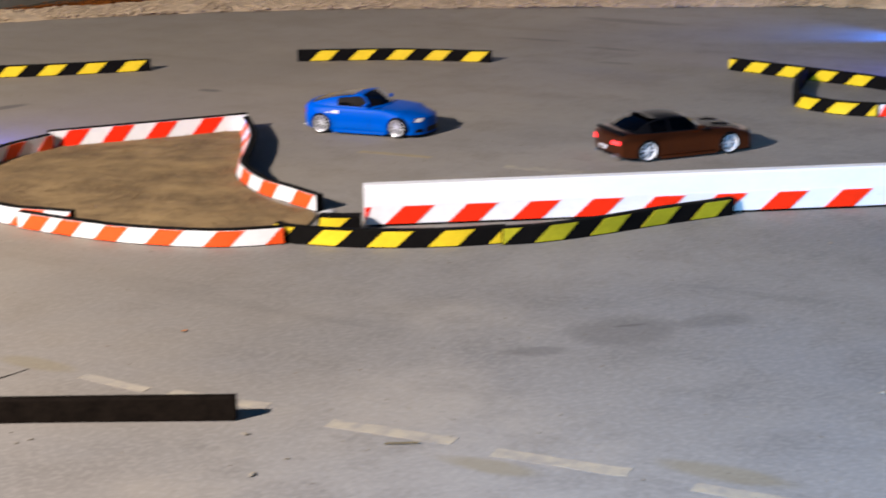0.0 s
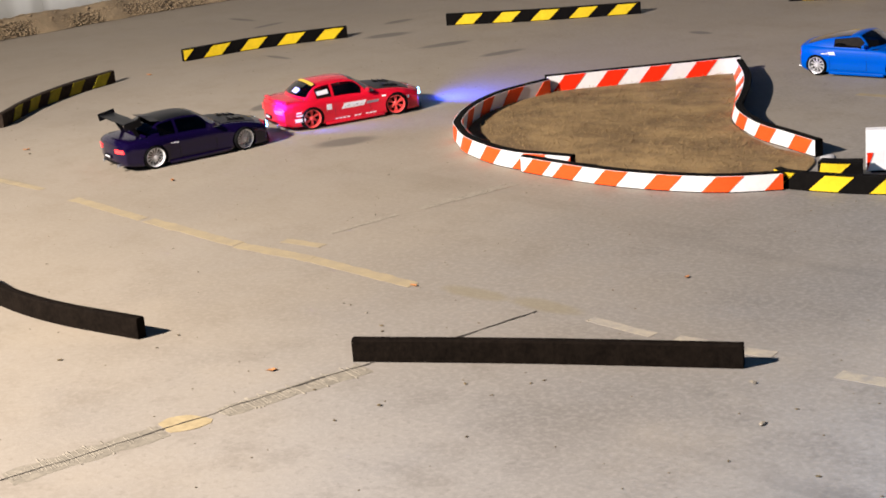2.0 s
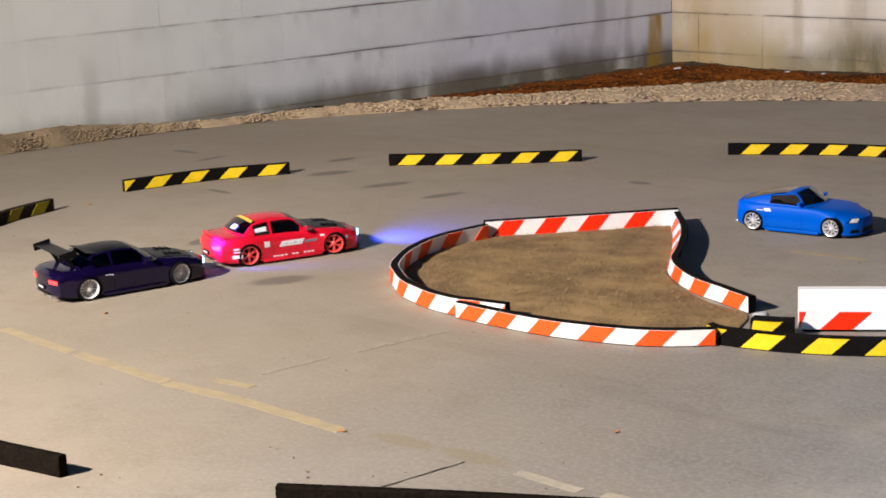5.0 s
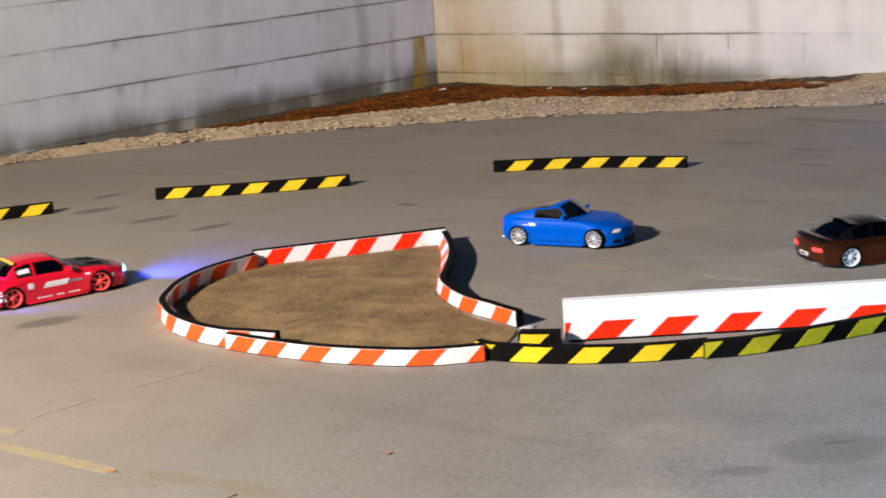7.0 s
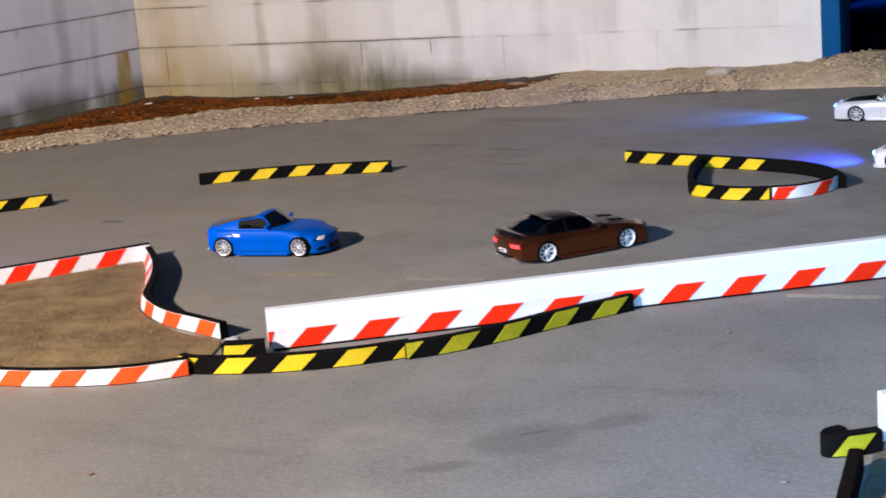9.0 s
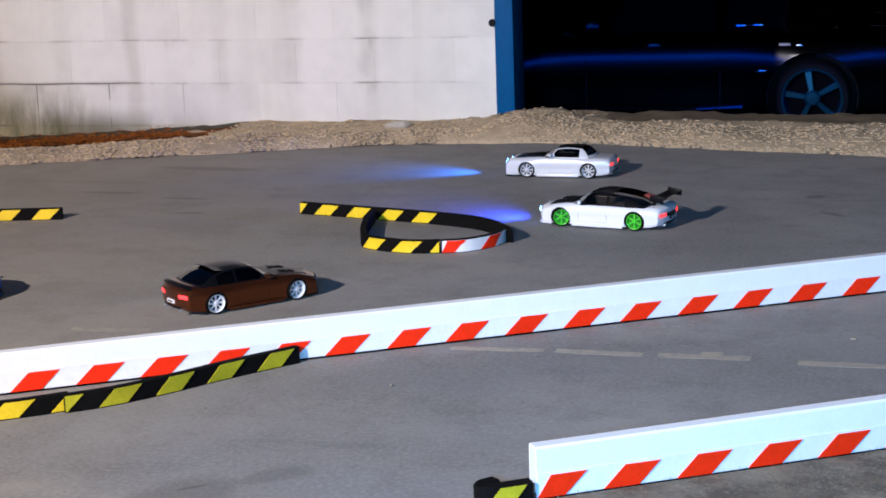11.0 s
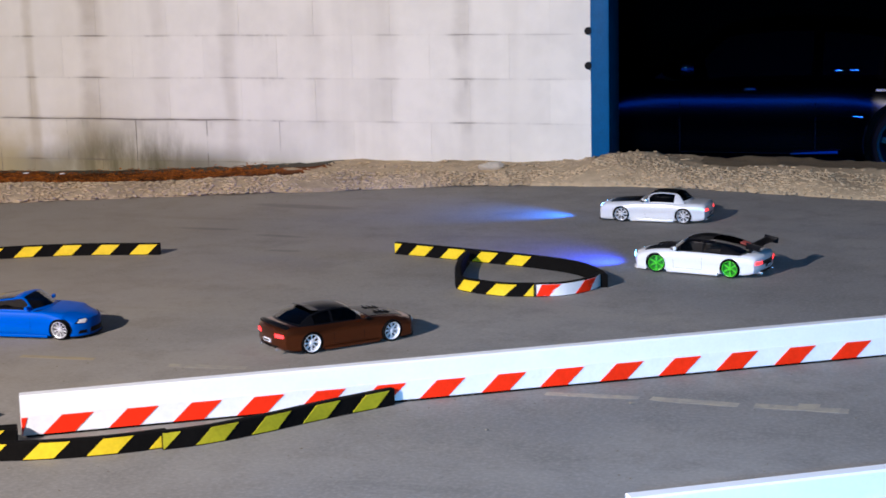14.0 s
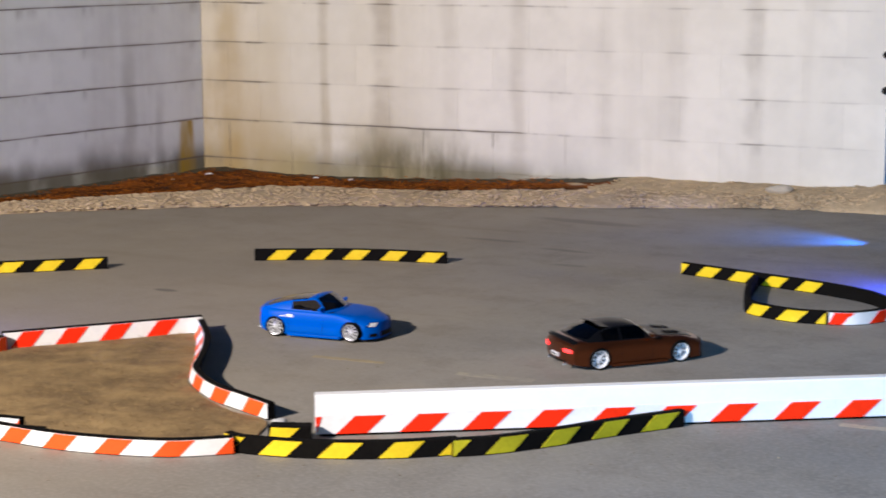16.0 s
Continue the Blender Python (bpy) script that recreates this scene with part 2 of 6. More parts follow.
def north_paint():
    g, col, fine, ax = painted_block("cream_wall_paint", (0.82, 0.79, 0.71), 0.16, 0.12)
    old = g.math("MULTIPLY", g.span(ax[0], -3.2, -5.0), g.span(g.noise(1.3, (1, 1, 0.5), detail=5), 0.2, 0.65))
    col = g.mix(g.math("MULTIPLY", old, 0.6), col, (0.60, 0.525, 0.35))
    wob = g.math("MULTIPLY", g.math("SUBTRACT", g.noise(4, (1, 1, 0.5)), 0.5), 0.10)
    patch = g.span(g.noise(3.0, (0.6, 1, 0.9), detail=5, rough=0.6), 0.28, 0.62, 0.25, 1.0)
    mask = g.math("MULTIPLY", old, 0.0)
    # rain stains below leaks: place, half width, strength, and how yellow
    for x, w, k, hue in ((-5.06, 0.11, 0.52, (0.38, 0.265, 0.085)), (-4.49, 0.045, 0.42, (0.33, 0.26, 0.13)), (-4.15, 0.085, 0.50, (0.30, 0.24, 0.155)), (-3.78, 0.07, 0.22, (0.33, 0.28, 0.20)),
                         (-3.41, 0.06, 0.33, (0.33, 0.285, 0.21)), (-2.97, 0.06, 0.16, (0.36, 0.32, 0.25)), (-2.61, 0.06, 0.20, (0.36, 0.32, 0.25)), (-2.24, 0.06, 0.48, (0.36, 0.325, 0.27))):
        d = g.math("ABSOLUTE", g.math("SUBTRACT", g.math("ADD", ax[0], wob), x))
        spot = g.math("MULTIPLY", g.math("MULTIPLY", g.span(d, w, w * 0.15), patch), k)
        col = g.mix(spot, col, hue)
        mask = g.math("MAXIMUM", mask, g.math("MULTIPLY", g.span(d, w * 1.5, w * 0.3), min(1.0, k * 1.6)))
    low = g.math("MULTIPLY", g.span(ax[0], -3.5, -4.5), g.math("MULTIPLY", g.span(ax[2], 0.34, 0.02), g.span(g.noise(2.6, detail=5), 0.25, 0.6)))
    col = g.mix(g.math("MULTIPLY", low, 0.75), col, (0.41, 0.335, 0.16))
    ochre = g.math("MULTIPLY", g.span(g.math("ABSOLUTE", g.math("SUBTRACT", g.math("ADD", ax[0], wob), -5.06)), 0.08, 0.02), g.span(ax[2], 0.20, 0.08))
    col = g.mix(g.math("MULTIPLY", ochre, 0.55), col, (0.40, 0.25, 0.035))
    wash = g.math("MULTIPLY", g.span(g.math("ADD", ax[0], wob), -4.50, -5.15), g.span(g.noise(4.0, (1, 1, 0.35), detail=5, rough=0.6), 0.25, 0.60, 0.25, 1.0))
    col = g.mix(g.math("MULTIPLY", wash, g.span(ax[2], 0.9, 0.05, 0.18, 0.85)), col, (0.47, 0.345, 0.165))
    # mould on the lowest course, and its open head joints
    green = g.math("MULTIPLY", g.span(g.math("ABSOLUTE", g.math("SUBTRACT", ax[0], -3.97)), 0.52, 0.10), g.span(ax[2], 0.25, 0.04))
    green = g.math("MULTIPLY", green, g.span(g.noise(5, (1, 1, 0.22), detail=6, rough=0.65), 0.34, 0.60))
    col = g.mix(g.math("MULTIPLY", green, 0.90), col, (0.095, 0.080, 0.030))
    head = g.math("ABSOLUTE", g.math("SUBTRACT", g.math("FRACT", g.math("DIVIDE", g.math("ADD", ax[0], 1.8305), 0.381)), 0.5))
    head = g.math("MULTIPLY", g.span(head, 0.010, 0.004), g.math("MULTIPLY", g.span(ax[2], 0.2232, 0.218), g.span(g.noise(6), 0.42, 0.58)))
    head = g.math("MULTIPLY", head, g.span(ax[0], -2.7, -3.8, 0.0, 1.0))
    col = g.mix(g.math("MULTIPLY", head, 0.75), col, (0.16, 0.135, 0.095))
    seg = g.span(g.noise(1.7, (1, 1, 0.15), detail=6, rough=0.7), 0.49, 0.63, 0.07, 0.85)
    dark = g.math("MAXIMUM", g.math("MULTIPLY", seg, g.span(ax[0], -2.2, -4.2, 0.26, 1.0)), g.math("MULTIPLY", mask, 0.8))
    # two lengths of joint that hold more dirt
    for x, half, z in ((-4.03, 0.68, 0.2232), (-4.95, 0.14, 0.4264)):
        near = g.math("MULTIPLY", g.span(g.math("ABSOLUTE", g.math("SUBTRACT", ax[0], x)), half, half - 0.06), g.span(g.math("ABSOLUTE", g.math("SUBTRACT", ax[2], z)), 0.06, 0.04))
        dark = g.math("MAXIMUM", dark, g.math("MULTIPLY", near, g.span(g.noise(5, (1, 1, 0.2), detail=4), 0.3, 0.55, 0.45, 0.9)))
    col = bed_lines(g, ax, col, dark, 0.030)
    return g.finish(toned(g, col), 0.7, fine, 0.3, 0.003)


def left_paint():
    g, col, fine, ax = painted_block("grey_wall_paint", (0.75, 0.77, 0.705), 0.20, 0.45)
    # light falling off towards the near end is put into the paint
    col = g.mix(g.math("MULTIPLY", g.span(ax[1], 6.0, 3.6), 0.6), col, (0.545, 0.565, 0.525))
    wob = g.math("MULTIPLY", g.math("SUBTRACT", g.noise(4, (1, 1, 0.5)), 0.5), 0.10)
    for y, w, k, hi in ((3.80, 0.075, 0.40, 0.40), (7.24, 0.06, 0.28, 0.9), (6.97, 0.10, 0.55, 0.20), (6.40, 0.16, 0.75, 0.12), (6.60, 0.08, 0.4, 0.18), (5.75, 0.1, 0.35, 0.2), (3.95, 0.055, 0.38, 0.38), (3.70, 0.09, 0.25, 0.24), (4.42, 0.05, 0.3, 0.4), (7.45, 0.05, 0.25, 0.6)):
        d = g.math("ABSOLUTE", g.math("SUBTRACT", g.math("ADD", ax[1], wob), y))
        col = g.mix(g.math("MULTIPLY", g.math("MULTIPLY", g.span(d, w, w * 0.2), g.span(ax[2], hi, hi * 0.3)), k), col, (0.15, 0.135, 0.095))
    d = g.math("ABSOLUTE", g.math("SUBTRACT", g.math("ADD", ax[1], g.math("MULTIPLY", wob, 0.4)), 7.635))
    rust = g.math("MULTIPLY", g.span(d, g.span(ax[2], 0.0, 0.22, 0.080, 0.050), 0.030), g.span(ax[2], 0.226, 0.216))
    col = g.mix(g.math("MULTIPLY", rust, g.span(g.noise(14, (1, 1, 0.3), detail=4), 0.3, 0.6, 0.6, 0.95)), col, (0.40, 0.255, 0.020))
    seg = g.span(g.noise(1.7, (1, 1, 0.15), detail=6, rough=0.7), 0.42, 0.60, 0.08, 0.90)
    seg = g.math("MAXIMUM", g.math("MULTIPLY", seg, g.span(ax[1], 4.4, 5.4, 0.30, 1.0)), g.math("MULTIPLY", g.span(ax[1], 4.8, 5.8), g.span(g.noise(2.6, (1, 1, 0.15), detail=4), 0.3, 0.6, 0.5, 0.95)))
    col = bed_lines(g, ax, col, seg, 0.029)
    return g.finish(toned(g, col), 0.75, fine, 0.3, 0.003)


CONCRETE, CREAM, GREY = concrete(), north_paint(), left_paint()
FOAM = mat("black_foam", (0.005, 0.0044, 0.0038), 0.9, var=0.25, scale=30, bump=0.3, spec=0.08)
WORNFOAM = mat("worn_brown_black_foam", (0.0085, 0.0062, 0.0044), 0.95, var=0.45, scale=35, bump=0.4, spec=0.04)
ORANGE = mat("orange_tape", (0.88, 0.095, 0.010), 0.5, var=0.08, scale=40, rnd=0.05, spec=0.2)
YELLOW = mat("yellow_tape", (0.80, 0.57, 0.008), 0.5, var=0.10, scale=40, rnd=0.05, spec=0.2)
# the yellow tape again, its colour dulled for shaded sides
SHADEYELLOW = mat("shade_yellow_tape", (0.50, 0.44, 0.012), 0.5, var=0.14, scale=40, rnd=0.06, spec=0.2)
# dusty foam; the light caught by its top is in the colour too
DUSTYLITFOAM = mat("dusty_lit_foam", (0.030, 0.022, 0.016), 0.95, var=0.4, scale=30, bump=0.4, spec=0.05)
# the same tape darkened further, for stripes in deep shade
DEEPSHADEYELLOW = mat("deep_shade_yellow_tape", (0.25, 0.21, 0.010), 0.6, var=0.2, scale=40, rnd=0.06, spec=0.1)
WHITETAPE = mat("white_tape", (0.88, 0.875, 0.86), 0.45, var=0.05, scale=40)
RED = mat("red_orange_tape", (0.92, 0.030, 0.002), 0.55, var=0.08, scale=40, rnd=0.05, spec=0.1)
PVC = mat("white_plastic", (0.92, 0.92, 0.91), 0.35, var=0.03, scale=20)
BLUEPOST = mat("blue_steel_paint", (0.0025, 0.085, 0.24), 0.5, var=0.15, scale=15, bump=0.1, spec=0.15)


def worn_tape(name, one, two):
    g = Graph(name)
    col = g.mix(g.span(g.noise(22, detail=5, rough=0.7), 0.36, 0.66), one, two)
    return g.finish(col, 0.8, g.noise(120), 0.2, 0.002)


MASKING = worn_tape("tan_masking_tape", (0.42, 0.365, 0.265), (0.29, 0.265, 0.225))
FADED = worn_tape("faded_masking_tape", (0.385, 0.308, 0.175), (0.325, 0.265, 0.165))


def thatch():
    g = Graph("dry_thatch_soil")
    col = g.mix(g.span(g.noise(5, detail=6, rough=0.65), 0.36, 0.66), (0.150, 0.092, 0.034), (0.335, 0.222, 0.088))
    col = g.mix(g.math("MULTIPLY", g.span(g.noise(140, detail=3), 0.45, 0.7), 0.35), col, (0.35, 0.25, 0.115))
    return g.finish(col, 0.95, g.noise(150, detail=4), 0.45, 0.003)


THATCH = thatch()


def earth():
    g = Graph("grey_brown_earth")
    col = g.mix(g.span(g.noise(7, detail=6, rough=0.7), 0.36, 0.66), (0.080, 0.066, 0.042), (0.185, 0.155, 0.105))
    col = g.mix(g.math("MULTIPLY", g.span(g.noise(110, detail=3), 0.5, 0.72), 0.5), col, (0.30, 0.26, 0.19))
    return g.finish(col, 0.95, g.noise(120, detail=4), 0.6, 0.004)


EARTH = earth()
COMBED = mat("grey_tan_filler", (0.240, 0.212, 0.158), 0.9, var=0.25, scale=40)
FILLER = mat("tan_joint_filler", (0.30, 0.262, 0.195), 0.85, var=0.22, scale=45)
SOIL = mat("brown_soil", (0.15, 0.115, 0.06), 0.95, var=0.35, scale=14, bump=0.9, grain=160)

BANKSOIL = mat("dry_brown_soil", (0.21, 0.155, 0.085), 0.95, var=0.35, scale=9, bump=0.9, grain=120)


def gravel(name, pale, dirty, isle):
    """Tan gravel, mixed with brown dirt and dry grass along the grey wall."""
    g = Graph(name)
    ax = g.axes()
    side = g.math("MAXIMUM", g.span(ax[1], 5.4, 4.2), g.math("MULTIPLY", g.span(g.noise(2.5, detail=4), 0.5, 0.7), 0.35))
    col = g.mix(side, pale, dirty)
    tone = g.noise(16, detail=5, rough=0.65)
    if isle:
        tone = g.math("ADD", g.math("MULTIPLY", tone, 0.6), g.math("MULTIPLY", g.nt.nodes.new("ShaderNodeNewGeometry").outputs["Random Per Island"], 0.4))
    mul = g.nt.nodes.new("ShaderNodeVectorMath")
    mul.operation = "SCALE"
    g.put(mul.inputs[0], col)
    g.put(mul.inputs["Scale"], g.span(tone, 0.25, 0.75, 0.80, 1.18))
    return g.finish(mul.outputs[0], 0.95, g.noise(90, detail=4), 0.5, 0.004)


GRAVEL = gravel("tan_gravel_bed", (0.52, 0.395, 0.24), (0.235, 0.175, 0.098), False)
STONE = gravel("tan_pebble", (0.54, 0.41, 0.25), (0.275, 0.205, 0.115), True)


def litter(name, bed):
    """Rust-orange dead leaves among dark rotted ones, in patches."""
    g = Graph(name)
    patchy = g.noise(5.0, detail=5, rough=0.65, shift=(1, 4, 0))
    if bed:
        mixer = g.span(patchy, 0.40, 0.62)
        col = g.mix(mixer, (0.080, 0.027, 0.006), (0.29, 0.084, 0.007))
    else:
        isle = g.nt.nodes.new("ShaderNodeNewGeometry").outputs["Random Per Island"]
        mixer = g.span(g.math("ADD", g.math("MULTIPLY", isle, 0.35), patchy), 0.46, 0.80)
        col = g.mix(mixer, (0.080, 0.027, 0.006), (0.44, 0.135, 0.011))
    g.b.inputs["Specular IOR Level"].default_value = 0.1
    return g.finish(col, 0.92, g.noise(90), 0.5, 0.004)


LITTERBED, LITTER = litter("rusty_leaf_mould", True), litter("rust_orange_leaves", False)
MOSS = mat("dark_damp_moss", (0.060, 0.050, 0.024), 0.95, var=0.45, scale=14, bump=0.8, grain=110)
# near-black colour that stands in for the garage's shade
SHADEBLACK = mat("shade_black", (0.002, 0.002, 0.0025), 0.9, var=0.2, spec=0.05)
STRAW = mat("dry_grass", (0.285, 0.190, 0.078), 0.9, var=0.35, scale=22)
GREYSTRAW = mat("grey_dry_grass", (0.17, 0.145, 0.10), 0.9, var=0.35, scale=22)
LEAF = mat("orange_leaf", (0.50, 0.22, 0.07), 0.8, var=0.2, scale=60)
RUBBER = mat("tyre_rubber", (0.004, 0.004, 0.004), 0.8, var=0.15, spec=0.12)
CHROME = mat("polished_rim", (0.80, 0.81, 0.83), 0.22, metal=0.85, var=0.05)
WHITERIM = mat("white_rim", (0.80, 0.80, 0.80), 0.35, var=0.04)
GLASS = mat("tinted_window", (0.006, 0.005, 0.005), 0.06, var=0.05)
CARBON = mat("carbon_black", (0.005, 0.005, 0.006), 0.30, var=0.15, spec=0.12)
DARKTRIM = mat("dark_trim", (0.005, 0.005, 0.005), 0.55, var=0.1, spec=0.12)
DECAL = mat("white_sticker", (0.80, 0.80, 0.82), 0.4, var=0.04)
AMBER = mat("yellow_sticker", (0.75, 0.50, 0.03), 0.4, var=0.04)
TAIL = glow("lit_tail_lamp", (1.0, 0.035, 0.03), 2.6)
TAILOFF = mat("red_tail_lens", (0.45, 0.02, 0.015), 0.2, var=0.05)
BLUELED = glow("lit_blue_white_headlamp", (0.16, 0.42, 1.0), 20.0)
LENS = mat("clear_lens", (0.75, 0.77, 0.80), 0.12, var=0.03)

# ---- building blocks ----


def mesh_object(name, bm, material, smooth=30):
    me = bpy.data.meshes.new(name)
    bmesh.ops.recalc_face_normals(bm, faces=bm.faces[:])
    bm.to_mesh(me)
    bm.free()
    for m in (material if isinstance(material, (list, tuple)) else (material,)):
        me.materials.append(m)
    if smooth:
        me.shade_smooth()
        me.set_sharp_from_angle(angle=radians(smooth))
    return new(name, me)


def part(name, bm, material, parent, label="", smooth=30):
    ob = mesh_object(name, bm, material, smooth)
    ob.parent = parent
    return tagged(ob, label) if label else ob


def share(name, data, parent, m):
    ob = new(name, data)
    ob.parent = parent
    ob.matrix_basis = m
    return ob


def thing(name, m, label, category, group="", kind=""):
    ob = new(name)
    ob.empty_display_size = 0.05
    ob.matrix_world = m
    return tagged(ob, label, category, group, kind)


def add_box(bm, lo, hi, m=None, bevel=0.0):
    c = [(a + b) / 2 for a, b in zip(lo, hi)]
    s = [b - a for a, b in zip(lo, hi)]
    r = bmesh.ops.create_cube(bm, size=1, matrix=(m or Matrix()) @ Matrix.Translation(c) @ Matrix.Diagonal((*s, 1)))
    if bevel:
        edges = list({e for v in r["verts"] for e in v.link_edges})
        bmesh.ops.bevel(bm, geom=edges, offset=bevel, segments=2, affect="EDGES", profile=0.6)
    return r["verts"]


def box(lo, hi, bevel=0.0, m=None):
    bm = bmesh.new()
    add_box(bm, lo, hi, m, bevel)
    return bm


def lathe(profile, seg=32, axis="Y"):
    """Turn a closed profile of (radius, along) round an axis."""
    bm = bmesh.new()
    rings = []
    for k in range(seg):
        a = 2 * math.pi * k / seg
        rings.append([bm.verts.new((r * math.cos(a), y, r * math.sin(a))) for r, y in profile])
    n = len(profile)
    for k in range(seg):
        a, b = rings[k], rings[(k + 1) % seg]
        for j in range(n):
            bm.faces.new((a[j], a[(j + 1) % n], b[(j + 1) % n], b[j]))
    return bm


def smooth_line(points, step=0.012):
    """Points along a smooth curve through the given ones, with their running length."""
    p = [Vector((*q, 0)) for q in points]
    p = [p[0] * 2 - p[1]] + p + [p[-1] * 2 - p[-2]]
    dense = []
    for i in range(1, len(p) - 2):
        n = max(2, int((p[i + 1] - p[i]).length / step))
        for k in range(n):
            t = k / n
            a, b, c, d = p[i - 1], p[i], p[i + 1], p[i + 2]
            dense.append(0.5 * (2 * b + (c - a) * t + (2 * a - 5 * b + 4 * c - d) * t * t + (3 * b - 3 * c + d - a) * t ** 3))
    dense.append(p[-2])
    run = [0.0]
    for a, b in zip(dense, dense[1:]):
        run.append(run[-1] + (b - a).length)
    return dense, run


class Strip:
    """A line on the ground that can be asked for points beside it."""

    def __init__(self, points):
        self.p, self.run = smooth_line(points)
        self.slope = None
        self.length = self.run[-1]

    def at(self, s, off=0.0, z=0.0):
        s = min(max(s, 0.0), self.length)
        if self.slope:
            off += self.slope(s / self.length) * z
        k = min(max(int(np.searchsorted(self.run, s)) - 1, 0), len(self.p) - 2)
        a, b = self.p[k], self.p[k + 1]
        f = (s - self.run[k]) / max(self.run[k + 1] - self.run[k], 1e-9)
        lo, hi = self.p[max(k - 1, 0)], self.p[min(k + 2, len(self.p) - 1)]
        d = (hi - lo).normalized()
        q = a.lerp(b, f)
        return Vector((q.x - d.y * off, q.y + d.x * off, z))


def sweep(strip, section, s0, s1, step=0.01, closed=True):
    """Draw a section of (offset to the left, height) along a strip."""
    bm = bmesh.new()
    n = max(2, int((s1 - s0) / step) + 1)
    rows = []
    for k in range(n):
        s = s0 + (s1 - s0) * k / (n - 1)
        rows.append([bm.verts.new(strip.at(s, o, z)) for o, z in (section(s) if callable(section) else section)])
    m = len(rows[0])
    for a, b in zip(rows, rows[1:]):
        for j in range(m if closed else m - 1):
            bm.faces.new((a[j], b[j], b[(j + 1) % m], a[(j + 1) % m]))
    if closed:
        bm.faces.new(rows[0])
        bm.faces.new(list(reversed(rows[-1])))
    return bm


def slanted(strip, s, width, lean, z0, z1, off, thick):
    """A slanted stripe of tape on the side of a strip."""
    bm = bmesh.new()
    cols = 9
    front, back = [], []
    for k in range(cols):
        x = s + width * k / (cols - 1)
        for z, sh in ((z0, 0.0), (z1, lean)):
            at = min(max(x + sh, 0.001), strip.length - 0.001)
            front.append(bm.verts.new(strip.at(at, off + thick, z)))
            back.append(bm.verts.new(strip.at(at, off - thick * 0.2, z)))
    for k in range(cols - 1):
        i = 2 * k
        bm.faces.new((front[i], front[i + 2], front[i + 3], front[i + 1]))
        bm.faces.new((back[i], back[i + 1], back[i + 3], back[i + 2]))
        bm.faces.new((front[i + 1], front[i + 3], back[i + 3], back[i + 1]))
        bm.faces.new((front[i], back[i], back[i + 2], front[i + 2]))
    for i in (0, 2 * cols - 2):
        bm.faces.new((front[i], front[i + 1], back[i + 1], back[i]))
    return bm


HB, TB = 0.0415, 0.021


def barrier(points, face, stripes, label, start=0.02, period=0.137, width=0.066, lean=0.038, both=False, back=None, until=9.0, tape=None, group="track barriers", thick=TB, high=HB, marks=None, slope=None, foam=None):
    """A low foam kerb strip. face: +1, the tape is on the left of the line, -1 on the right; the foam lies on the other side."""
    line = Strip(points)
    line.slope = slope
    ob = thing("track_barrier", Matrix(), label, "barrier", group)
    b = 0.003
    a0, a1 = (-thick, 0) if face > 0 else (0, thick)
    sec = [(a0, 0.0), (a1, 0.0), (a1, high - b), (a1 - b, high), (a0 + b, high), (a0, high - b)]
    part("foam_strip", sweep(line, sec, 0, line.length), foam or (WORNFOAM if stripes == "none" else FOAM), ob)
    if stripes == "none":
        return ob
    sides = [(0.0, face)] + ([(-face * thick, -face)] if both else [])
    for off, sgn in sides:
        if stripes == "red":
            part("white_band", sweep(line, [(off, 0.0025), (off + sgn * 0.0012, 0.0025), (off + sgn * 0.0012, high - 0.0025), (off, high - 0.0025)], 0.002, line.length - 0.002), WHITETAPE, ob, smooth=0)
        s = start if back is None else (line.length - back) % period - period
        places = marks or [s + k * period for k in range(int((min(line.length - 0.006, until) - s) / period) + 1)]
        for s in places:
            tilt = lean if sgn == face else -lean
            if s + width + max(tilt, 0) > 0.008 and s < line.length - 0.006:
                part("stripe", slanted(line, s, width, tilt, 0.003, high - 0.003, off, sgn * (0.0028 if stripes == "red" else 0.0020)),
                     tape or (RED if stripes == "red" else YELLOW), ob, smooth=0)
    return ob


# ---- the setting ----
CORNER = Vector((-5.234, 7.761, 0))
EDGE = [(-6.35, -1.0), (-6.2, 1.0), (-6.09, 2.4), (-5.95, 3.4), (-5.76, 4.4), (-5.52, 5.05), (-5.10, 5.63), (-4.60, 6.08), (-4.05, 6.46), (-3.40, 6.76),
        (-2.72, 7.04), (-2.03, 7.31), (-1.33, 7.38), (-0.84, 7.28), (-0.40, 7.18), (0.18, 7.05), (1.2, 6.85), (3.0, 6.6)]


